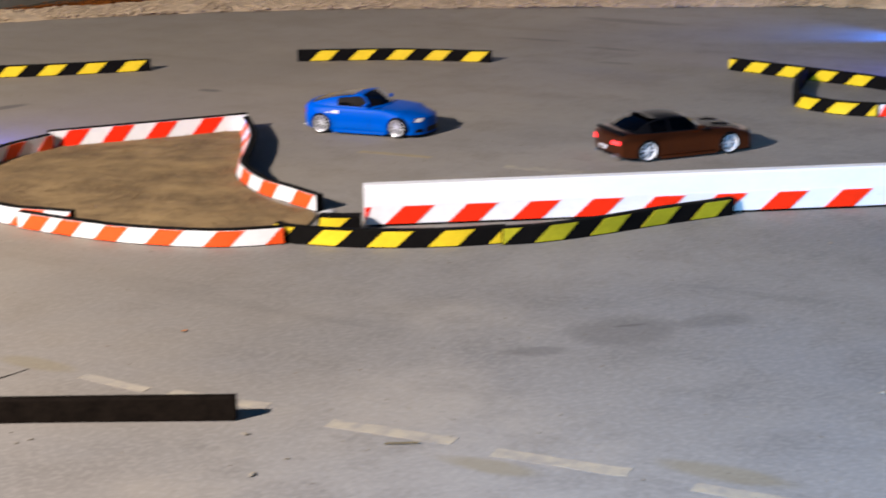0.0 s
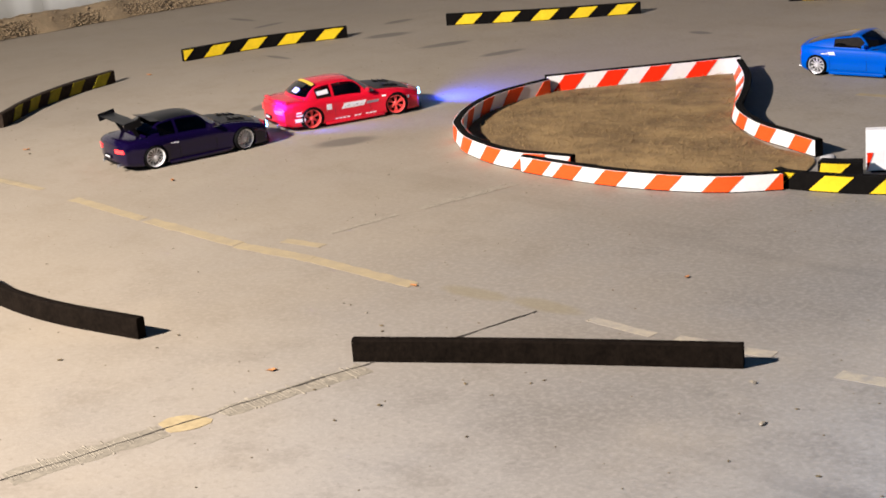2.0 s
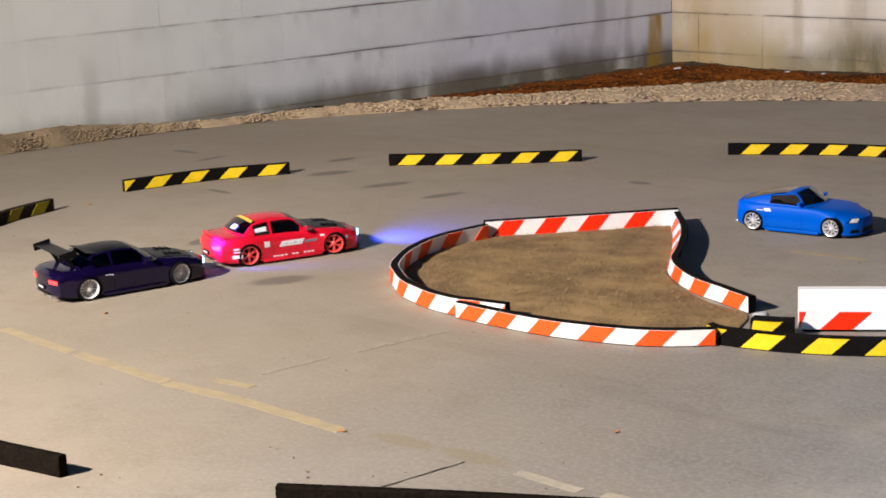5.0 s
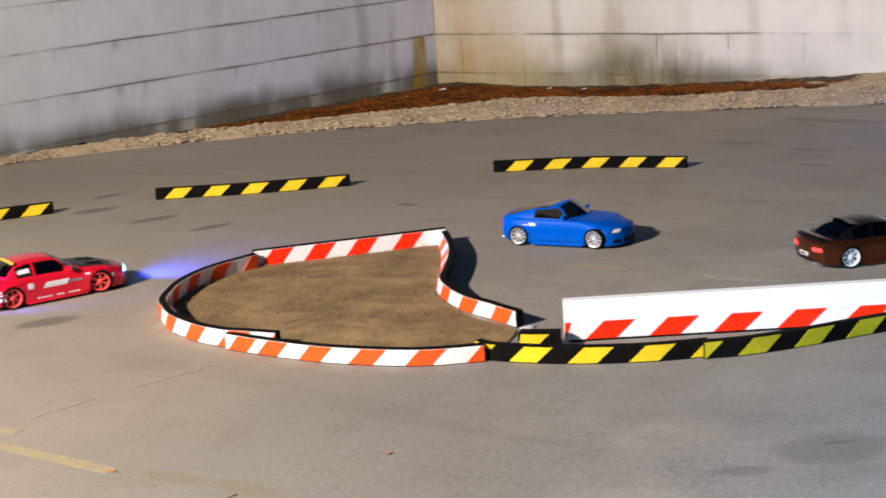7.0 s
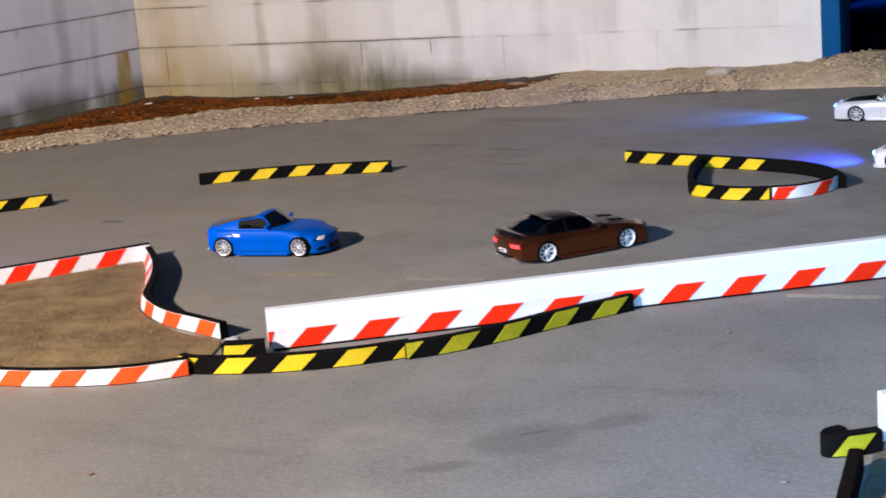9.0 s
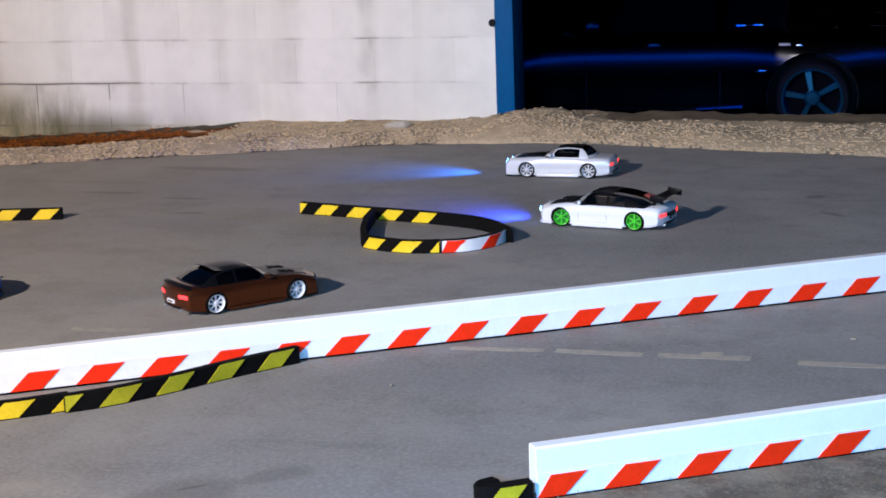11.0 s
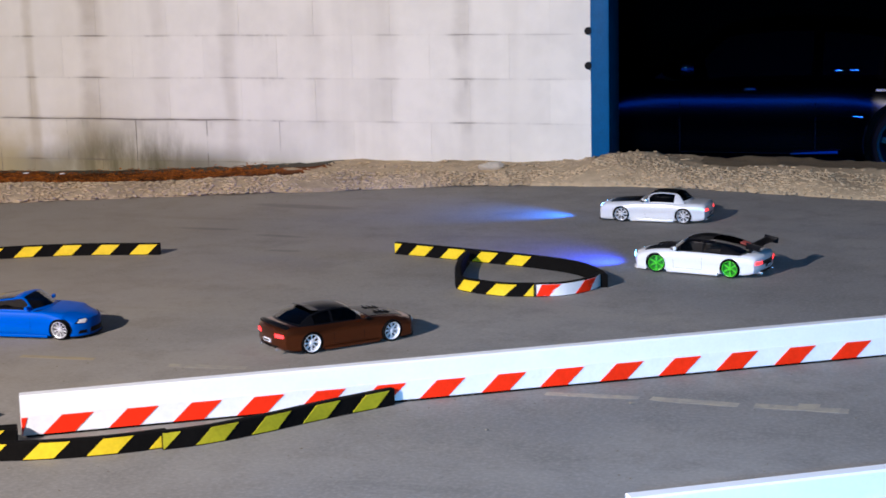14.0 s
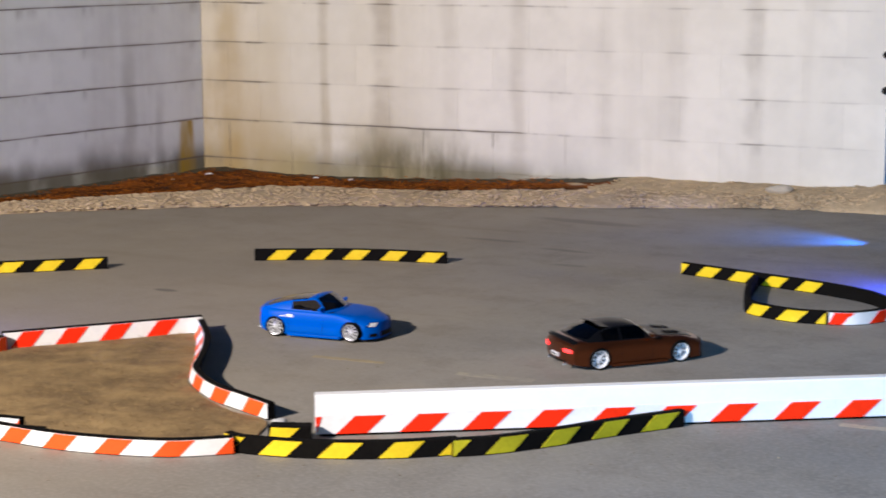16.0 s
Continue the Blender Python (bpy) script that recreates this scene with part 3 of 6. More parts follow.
def ground():
    bm = bmesh.new()
    # paved yard, and the lower floor behind the opening
    line = Strip(EDGE)
    rim = [line.at(line.length * k / 90, 0.07) for k in range(91)]
    yard = [(-60, -60, 0), (60, -60, 0), (60, 8.05, 0), (3.1, 8.05, 0)] + [tuple(q) for q in reversed(rim)] + [(-60, -1.0, 0)]
    bm.faces.new([bm.verts.new(p) for p in yard])
    # the land behind the grey wall
    bm.faces.new([bm.verts.new(p) for p in ((-60, -0.995, 0), (-6.9, -0.995, 0), (-5.43, 7.9, 0), (-5.43, 60, 0), (-60, 60, 0))])
    bmesh.ops.triangulate(bm, faces=bm.faces[:])
    ob = mesh_object("ground", bm, CONCRETE, 0)
    tagged(ob, "worn grey-tan concrete yard with scuffs and stains", "ground", kind="structure")
    # garage floor, its shade put into the colour
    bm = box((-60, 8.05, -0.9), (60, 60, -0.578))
    tagged(mesh_object("floor_garage", bm, SHADEBLACK, 0), "lower garage floor behind the opening, near-black for its shade", "floor", kind="structure")
    bm = box((-60, 8.02, -0.7), (60, 8.09, -0.006))
    tagged(mesh_object("retaining_edge", bm, SOIL, 0), "earth edge above the lower garage floor", "edge", kind="structure")


ground()

BL, BH = 0.4064, 0.2032


def block_mesh(w, material):
    bm = box((0.0003, -0.02, 0.0003), (w - 0.0003, 0.0, BH - 0.0003), 0.0003)
    me = bpy.data.meshes.new("block")
    bm.to_mesh(me)
    bm.free()
    me.materials.append(material)
    return me


def block_wall(name, m, length, height, first, material, label, thick=0.2, BL=0.4064):
    """Courses of blocks in running bond along local x, the face towards local +y; the blocks stand proud of the mortar."""
    back = mesh_object(name, box((0, -thick, -0.14), (length, -0.0016, height)), material, 0)
    back.matrix_world = m
    tagged(back, label, "wall", kind="structure")
    sizes = {}
    rng = random.Random(len(name))
    rows = int((height - 0.02) / BH)
    for r in range(-1, rows):
        x = -((first + (r % 2) * BL / 2) % BL)
        while x < length - 0.01:
            a, b = max(x, 0.0), min(x + BL, length)
            if b - a > 0.02:
                w = round(b - a, 3)
                if w not in sizes:
                    sizes[w] = block_mesh(w, material)
                share("block", sizes[w], back, Matrix.Translation((a, rng.uniform(-0.0003, 0.0004), 0.02 + r * BH)) @ Matrix.Rotation(rng.uniform(-0.002, 0.002), 4, "Z"))
            x += BL
    return back


# the face of each wall looks along local +y
mN = Matrix.Translation((-1.64, 7.761, 0)) @ Matrix.Rotation(math.pi, 4, "Z")
dL = Vector((0.1866, 1.0, 0)).normalized()
mL = Matrix((( -dL.x, dL.y, 0, CORNER.x), (-dL.y, -dL.x, 0, CORNER.y), (0, 0, 1, 0), (0, 0, 0, 1)))

block_wall("wall_north", mN, 3.594, 1.4424, 0.0, CREAM, "cream-painted concrete block wall with brown rain streaks", BL=0.381)
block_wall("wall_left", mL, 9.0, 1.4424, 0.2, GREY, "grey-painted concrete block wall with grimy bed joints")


def wall_joint(y):
    """An open movement joint down the left wall."""
    bm = box((-0.004, -0.004, 0.0), (0.004, 0.0015, 1.44))
    ob = mesh_object("wall_joint", bm, DARKTRIM, 0)
    ob.matrix_world = mL @ Matrix.Translation(((CORNER.y - y) / dL.y, 0, 0))
    tagged(ob, "dark open movement joint in the grey wall", "joint", kind="structure")


wall_joint(3.474)


def rest_of_walls():
    """Plain unseen walls that close the place: over and beside the opening, and the near-black room behind it."""
    # lintel added out of view, closing the opening at its top
    bm = box((-1.49, 7.70, 1.2), (2.6, 7.95, 1.4424))
    tagged(mesh_object("wall_lintel", bm, CREAM, 0), "unseen cream-painted wall closing the wide opening at the top", "wall", kind="structure")
    bm = box((2.6, 7.70, -0.05), (9.0, 7.95, 1.4424))
    tagged(mesh_object("wall_north_east", bm, CREAM, 0), "cream-painted wall beyond the wide opening", "wall", kind="structure")
    # room added to keep sky light out; its near-black colour holds the shade
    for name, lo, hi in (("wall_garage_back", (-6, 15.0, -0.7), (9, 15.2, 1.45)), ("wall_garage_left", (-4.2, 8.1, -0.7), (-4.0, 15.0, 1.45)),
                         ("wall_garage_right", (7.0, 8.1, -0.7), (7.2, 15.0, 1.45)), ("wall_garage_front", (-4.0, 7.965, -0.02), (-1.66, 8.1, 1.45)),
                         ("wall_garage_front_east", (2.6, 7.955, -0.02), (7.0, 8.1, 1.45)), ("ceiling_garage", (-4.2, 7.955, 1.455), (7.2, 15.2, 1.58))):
        tagged(mesh_object(name, box(lo, hi), SHADEBLACK, 0), "unseen shade-black garage " + ("ceiling" if "ceiling" in name else "wall"), "ceiling" if "ceiling" in name else "wall", kind="structure")


rest_of_walls()


def door_post():
    """A rolled steel channel with two hinge lugs, at the end of the block wall."""
    bm = bmesh.new()
    add_box(bm, (-1.638, 7.735, 0.0), (-1.553, 7.785, 1.44), bevel=0.006)
    add_box(bm, (-1.566, 7.785, 0.0), (-1.553, 7.95, 1.44), bevel=0.003)
    ob = tagged(mesh_object("door_post", bm, BLUEPOST), "blue-painted steel door post at the wall's end", "post", kind="structure")
    for z in (0.49, 0.645, 1.25):
        lug = lathe([(0.0, -0.012), (0.015, -0.012), (0.017, -0.006), (0.017, 0.006), (0.012, 0.012), (0.0, 0.012)], 14)
        bmesh.ops.transform(lug, matrix=Matrix.Translation((-1.648, 7.742, z)), verts=lug.verts[:])
        part("hinge_lug", lug, DARKTRIM, ob)


door_post()


def wall_x(y):
    return CORNER.x + 0.1866 * (y - CORNER.y)


def verge_height(x, y, u):
    """Bank of gravel at the pavement's edge, lower litter behind it, a heap by the post."""
    n = noise.noise(Vector((x * 3.1, y * 3.1, 0.3)))
    n2 = noise.noise(Vector((x * 11, y * 11, 7))) + 0.9 * noise.noise(Vector((x * 24, y * 24, 3)))
    bank = 0.030 * math.exp(-((u - 0.16) / 0.15) ** 2)
    left = max(0.0, min(1.0, (5.4 - y) / 1.2))
    east = max(0.0, min(1.0, (x + 3.4) / 0.7))
    h = bank * (1 - left) * (1 - 0.3 * east) + left * 0.068 * min(1, u * 1.7)
    dip = max(0.0, min(1.0, (u - 0.34) / 0.22))
    h -= (1 - left) * max(0.0, min(1.0, (-3.3 - x) / 0.8)) * 0.038 * dip * dip * (3 - 2 * dip)
    h += east * 0.045 * min(1, u * 2)
    heap = math.exp(-(((x + 1.42) / (0.24 if x < -1.42 else 0.22)) ** 2 + ((y - 7.66) / 0.17) ** 2))
    h += 0.088 * heap + 0.018 * max(0.0, min(1.0, (x + 0.9) / 0.3)) * (min(1, u * 2) - 1.5 * max(0.0, min(1.0, (u - 0.45) / 0.3)))
    h = h * (1 + 0.35 * n) + 0.0085 * n2 * min(1, u * 8)
    return (max(h, 0.0) if u < 0.25 else h) + 0.003


edge_line = Strip(EDGE)


def back_point(e):
    """The foot of the wall, or the edge of the lower floor, behind a point of the pavement's edge."""
    if e.y < 5.3:
        return Vector((wall_x(e.y) - 0.01, e.y, 0))
    if e.x > -2.0:
        return Vector((e.x, 7.765 if e.x < -1.6 else 8.05, 0))
    # fan round the corner
    f = (e.x + 5.35) / 3.35
    far = Vector((wall_x(5.3), 5.3, 0)).lerp(CORNER, min(1, f * 2.2)) if f < 0.4545 else CORNER.lerp(Vector((-2.0, 7.765, 0)), (f - 0.4545) / 0.5455)
    return far


def verge():
    bm = bmesh.new()
    rows, nu = [], 26
    n = int(edge_line.length / 0.03)
    for k in range(n + 1):
        e = edge_line.at(edge_line.length * k / n)
        e = e + Vector((noise.noise(e * 6), noise.noise(e * 6 + Vector((5, 0, 0))), 0)) * 0.035
        w = back_point(e)
        row = []
        for j in range(nu + 1):
            u = (j / nu) ** 1.3
            q = e.lerp(w, u)
            row.append(bm.verts.new((q.x, q.y, verge_height(q.x, q.y, u) if j else 0.001)))
        rows.append(row)
    for a, b in zip(rows, rows[1:]):
        for j in range(nu):
            f = bm.faces.new((a[j], a[j + 1], b[j + 1], b[j]))
            q, u = a[j].co, ((j + 0.5) / nu) ** 1.3
            wob = 0.06 * noise.noise(Vector((q.x * 7, q.y * 7, 1)))
            if u + wob > 0.36 and q.y > 5.62 + wob * 4 and q.x < -2.9 + wob * 6:
                f.material_index = 1 if u + wob * 0.8 < 0.93 - 0.16 * max(0.0, min(1.0, (q.x + 4.4) / 1.2)) else 3
            elif q.x > -1.18 + wob * 2 and u + wob * 0.5 > 0.52:
                f.material_index = 2
    ob = mesh_object("gravel_verge", bm, (GRAVEL, LITTERBED, BANKSOIL, MOSS), 60)
    tagged(ob, "tan gravel bank along the foot of the walls", "gravel", kind="structure")


verge()


def blob(sub=1):
    bm = bmesh.new()
    bmesh.ops.create_icosphere(bm, subdivisions=sub, radius=1)
    v = [tuple(p.co) for p in bm.verts]
    f = [[p.index for p in q.verts] for q in bm.faces]
    bm.free()
    return np.array(v), f


def scatter(name, shapes, material, label, category, smooth=False):
    verts, faces, base = [], [], 0
    for v, f in shapes:
        verts.extend(v.tolist())
        faces.extend([[i + base for i in q] for q in f])
        base += len(v)
    me = bpy.data.meshes.new(name)
    me.from_pydata(verts, [], faces)
    me.materials.append(material)
    if smooth:
        me.shade_smooth()
    return tagged(new(name, me), label, category, kind="stuff")


def verge_point(rng, smin, smax, umin, umax):
    s = rng.uniform(smin, smax)
    u = rng.uniform(umin, umax)
    e = edge_line.at(s)
    q = e.lerp(back_point(e), u)
    return q.x, q.y, verge_height(q.x, q.y, u), u


def stones():
    rng = random.Random(3)
    base, faces = blob(1)
    out = []
    for k in range(24000):
        x, y, z, u = verge_point(rng, 2.4, edge_line.length - 1.5, -0.02, 0.42 if rng.random() < 0.75 else 0.95)
        if (u > 0.33 and -5.7 < x < -2.9 and y > 5.6 and rng.random() < 0.99) or (x > -1.2 and u > 0.50):
            continue
        r = rng.uniform(0.0045, 0.0105) * (0.6 if y < 5.4 else 1.0) * (1.5 if rng.random() < 0.10 else 1)
        sh = np.array([rng.uniform(0.7, 1.4), rng.uniform(0.7, 1.3), rng.uniform(0.20, 0.36)]) * r
        a = rng.uniform(0, 6.28)
        c, s = math.cos(a), math.sin(a)
        v = base * sh * (1 + 0.25 * np.sin(base[:, [1, 2, 0]] * 3 + k))
        v = np.stack([v[:, 0] * c - v[:, 1] * s, v[:, 0] * s + v[:, 1] * c, v[:, 2]], 1) + np.array([x, y, z + r * 0.15])
        out.append((v, faces))
    scatter("gravel_stones", out, STONE, "loose tan and brown pebbles on the gravel bank", "gravel", True)


stones()


def leaf_litter():
    rng = random.Random(5)
    out = []
    # where the edge runs round the inner corner
    s0 = next(s * 0.05 for s in range(400) if edge_line.at(s * 0.05).y > 5.05)
    s1 = next(s * 0.05 for s in range(400) if edge_line.at(s * 0.05).x > -2.75)
    for k in range(14000):
        x, y, z, u = verge_point(rng, s0, s1, 0.38, 0.95)
        if rng.random() < max(0, (x + 3.8) * 0.9) or rng.random() < (u - 0.74) * 4 or y < 5.62 + rng.random() * 0.3:
            continue
        r = rng.uniform(0.005, 0.014)
        a, b = rng.uniform(0, 6.28), rng.uniform(-0.25, 0.25)
        c, s = math.cos(a), math.sin(a)
        v = np.array([(-1, 0, 0), (0, -0.5, 0.12), (1, 0, 0.02), (0, 0.5, 0.12), (0, 0, -0.08)]) * r
        v[:, 2] += v[:, 0] * b
        v = np.stack([v[:, 0] * c - v[:, 1] * s, v[:, 0] * s + v[:, 1] * c, v[:, 2]], 1) + np.array([x, y, z + 0.004 + rng.uniform(0, 0.010)])
        out.append((v, [[0, 1, 4], [1, 2, 4], [2, 3, 4], [3, 0, 4]]))
    scatter("leaf_litter", out, LITTER, "rust-brown dead leaves lying along the wall's foot", "leaves")


leaf_litter()

# pale stone lying against the wall's foot
bm = bmesh.new()
bmesh.ops.create_icosphere(bm, subdivisions=3, radius=1)
for v in bm.verts:
    v.co = Vector((v.co.x * 0.062, v.co.y * 0.028, v.co.z * 0.020)) * (1 + 0.25 * noise.noise(v.co * 1.7))
ob = mesh_object("pale_stone", bm, mat("pale_stone_face", (0.52, 0.46, 0.36), 0.9, var=0.2, bump=0.4), 50)
ob.matrix_world = pose(-2.05, 7.55, 0.055, 4, -3, 8)
tagged(ob, "long pale stone lying on the gravel by the wall", "stone")



def paper_scrap(x, y, r, turn):
    """A small crumpled scrap of white paper."""
    bm = bmesh.new()
    bmesh.ops.create_grid(bm, x_segments=3, y_segments=3, size=r)
    for v in bm.verts:
        v.co = Vector((v.co.x * 1.4, v.co.y * 0.8, 0.35 * r * noise.noise(v.co * (1.4 / r))))
    bmesh.ops.solidify(bm, geom=bm.faces[:], thickness=0.0006)
    ob = mesh_object("paper_scrap", bm, WHITETAPE, 0)
    ob.matrix_world = pose(x, y, 0.030, 8, -6, turn)
    tagged(ob, "small crumpled white paper scrap among dead leaves", "paper", "scraps in the leaves")


for q in ((-4.765, 7.101, 0.012, 10), (-4.031, 7.204, 0.008, 40), (-4.219, 7.198, 0.010, -20)):
    paper_scrap(*q)

# ---- track barriers ----
YB = "black foam track barrier with slanted yellow tape stripes"
RB = "low track barrier with slanted red and white stripes"
barrier([(-3.705, 2.02), (-3.80, 2.075), (-3.93, 2.17), (-4.05, 2.27), (-4.14, 2.36)], -1, "yellow", "curved dusty black barrier with shade-darkened yellow stripes", tape=DEEPSHADEYELLOW, start=0.06, period=0.1135, width=0.055, lean=0.030, foam=DUSTYLITFOAM)
barrier([(-4.523, 2.796), (-4.633, 2.978), (-4.705, 3.185), (-4.733, 3.376)], -1, "yellow", "bent dusty black barrier with shade-darkened yellow stripes", tape=DEEPSHADEYELLOW, start=0.0685, period=0.1135, width=0.055, lean=0.030, foam=DUSTYLITFOAM)
barrier([(-4.783, 3.711), (-4.683, 3.995), (-4.518, 4.244)], -1, "yellow", YB, start=-0.064)
barrier([(-4.313, 4.543), (-4.015, 4.735), (-3.75, 4.953)], -1, "yellow", YB, start=0.031)
barrier([(-3.368, 5.313), (-3.044, 5.472), (-2.712, 5.553)], -1, "yellow", YB, start=0.045)
barrier([(-3.217, 1.823), (-3.032, 1.785), (-2.848, 1.78), (-2.628, 1.807)], -1, "none", "curved plain black foam track barrier on the concrete")
barrier([(-2.181, 1.934), (-1.878, 2.098), (-1.575, 2.250)], -1, "none", "straight plain black foam track barrier on the concrete")
# loop by the gravel
barrier([(-1.888, 5.722), (-1.617, 5.645), (-1.348, 5.565), (-1.187, 5.484), (-1.094, 5.372), (-1.060, 5.30)], -1, "yellow", "long black barrier with yellow stripes and a bent plain end", start=-0.072, period=0.131, until=0.56)
barrier([(-1.60, 5.60), (-1.570, 5.42), (-1.520, 5.24), (-1.472, 5.165), (-1.34, 5.115), (-1.232, 5.124)], -1, "yellow", "black barrier with yellow stripes curling round a loop", start=0.43, period=0.125)
barrier([(-1.226, 5.124), (-1.146, 5.157), (-1.082, 5.245), (-1.064, 5.335)], -1, "red", "short curved end piece with red and white stripes", start=-0.02, width=0.06, period=0.15)
# island
barrier([(-2.743, 3.075), (-2.60, 3.066), (-2.44, 3.068), (-2.28, 3.100), (-2.181, 3.141), (-2.090, 3.210)], -1, "red", RB, marks=[0.010, 0.106, 0.232, 0.367, 0.506, 0.647], width=0.061, lean=0.034, tape=ORANGE)
barrier([(-2.614, 3.110), (-2.711, 3.097), (-2.760, 3.089), (-2.856, 3.103), (-2.984, 3.153), (-3.075, 3.217), (-3.152, 3.292), (-3.234, 3.447), (-3.268, 3.612), (-3.245, 3.79)], 1, "red",
        "red and white striped barrier bent round the island's tip", start=-0.03, period=0.137, width=0.062, lean=-0.038, both=True, tape=ORANGE, high=0.0465)
barrier([(-3.246, 3.797), (-3.125, 3.934), (-2.988, 4.086), (-2.862, 4.230)], -1, "red", RB, marks=[0.019, 0.145, 0.272, 0.409], width=0.061, lean=0.037, high=0.0510)
barrier([(-2.878, 4.212), (-2.772, 4.062), (-2.626, 3.829), (-2.548, 3.708), (-2.408, 3.592), (-2.280, 3.534), (-2.173, 3.487)], -1, "red",
        "wavy red and white striped barrier leaning on the island's edge", start=0.045, period=0.148, width=0.07, lean=0.03, high=0.0435, tape=ORANGE,
        slope=lambda f: 0.60 * math.exp(-((f - 0.27) / 0.27) ** 2))
barrier([(-2.130, 3.236), (-2.085, 3.222), (-1.957, 3.243), (-1.838, 3.287), (-1.729, 3.347), (-1.634, 3.421)], -1, "yellow", YB, start=-0.04)
barrier([(-1.636, 3.402), (-1.554, 3.470), (-1.462, 3.583), (-1.372, 3.713), (-1.252, 3.866)], -1, "yellow", "black barrier with shade-dulled yellow stripes along the rail", tape=SHADEYELLOW, start=-0.062, until=0.52)
barrier([(-2.068, 3.320), (-2.02, 3.334), (-1.975, 3.356)], -1, "yellow", "short black barrier piece with one yellow stripe", start=-0.03, period=0.3, thick=0.04)
# right-hand corner
barrier([(-0.592, 3.028), (-0.612, 3.004), (-0.614, 2.978), (-0.598, 2.961), (-0.560, 2.974), (-0.508, 3.008)], -1, "yellow", "short bent black barrier with a yellow stripe at the rail's end", marks=[0.092], width=0.050, lean=0.030, tape=SHADEYELLOW, thick=0.028)
barrier([(-0.548, 2.905), (-0.536, 2.80), (-0.515, 2.62), (-0.48, 2.40)], -1, "none", "plain black foam barrier running up to the rail's end", thick=0.026)


def rail(points, start, label, marks):
    """A white plastic channel, open below, with a band of red slanted patches along its foot."""
    line = Strip(points)
    ob = thing("white_rail", Matrix(), label, "rail", "white rails")
    w, t, b = 0.036, 0.0035, 0.004

    def sec(s):
        h = start[0] + (start[1] - start[0]) * s / line.length
        return [(0, 0.006), (0, h - b), (b, h), (w - b, h), (w, h - b), (w, 0.006), (w - t, 0.006), (w - t, h - t), (t, h - t), (t, 0.006)]

    part("channel", sweep(line, sec, 0, line.length, 0.08), PVC, ob, smooth=40)
    part("white_band", sweep(line, [(0, 0.0075), (-0.0008, 0.0075), (-0.0008, 0.053), (0, 0.053)], 0.002, line.length - 0.002, 0.08), WHITETAPE, ob, smooth=0)
    # black strip in place of the shaded gap under the channel
    part("gap_shade_strip", sweep(line, [(0.004, 0.0), (w - 0.004, 0.0), (w - 0.004, 0.0062), (0.004, 0.0062)], 0.01, line.length - 0.01, 0.08), FOAM, ob)
    for s in marks:
        part("red_patch", slanted(line, s, 0.071, 0.044, 0.0065, 0.048, 0.0, -0.0024), RED, ob, smooth=0)
    return ob


rail([(-1.996, 3.412), (-0.95, 4.078), (0.17, 4.790), (1.0, 5.318)], (0.0995, 0.105), "long white plastic rail with red slanted patches",
     [0.048 + k * 0.1483 - 0.1483 for k in range(8)] + [1.093, 1.243, 1.400, 1.555, 1.711, 1.871, 2.029, 2.189, 2.349, 2.510, 2.670, 2.830, 2.990, 3.150, 3.310])
rail([(-0.504, 3.018), (-0.055, 3.302), (0.75, 3.81)], (0.103, 0.106), "white plastic rail with red patches near the corner", [-0.016 + 0.1482 * k for k in range(9)])

# ---- island soil ----
ISLE = [(-2.70, 3.10), (-2.44, 3.09), (-2.28, 3.115), (-2.18, 3.155), (-2.11, 3.22), (-2.12, 3.35), (-2.17, 3.47), (-2.29, 3.51), (-2.41, 3.58), (-2.55, 3.70), (-2.63, 3.83), (-2.77, 4.06),
        (-2.88, 4.19), (-3.0, 4.06), (-3.13, 3.92), (-3.23, 3.80), (-3.255, 3.62), (-3.22, 3.46), (-3.14, 3.33), (-3.03, 3.23), (-2.88, 3.15)]


def inside(x, y, ring=ISLE):
    hit = False
    for (x0, y0), (x1, y1) in zip(ring, ring[1:] + ring[:1]):
        if (y0 > y) != (y1 > y) and x < (x1 - x0) * (y - y0) / (y1 - y0) + x0:
            hit = not hit
    return hit


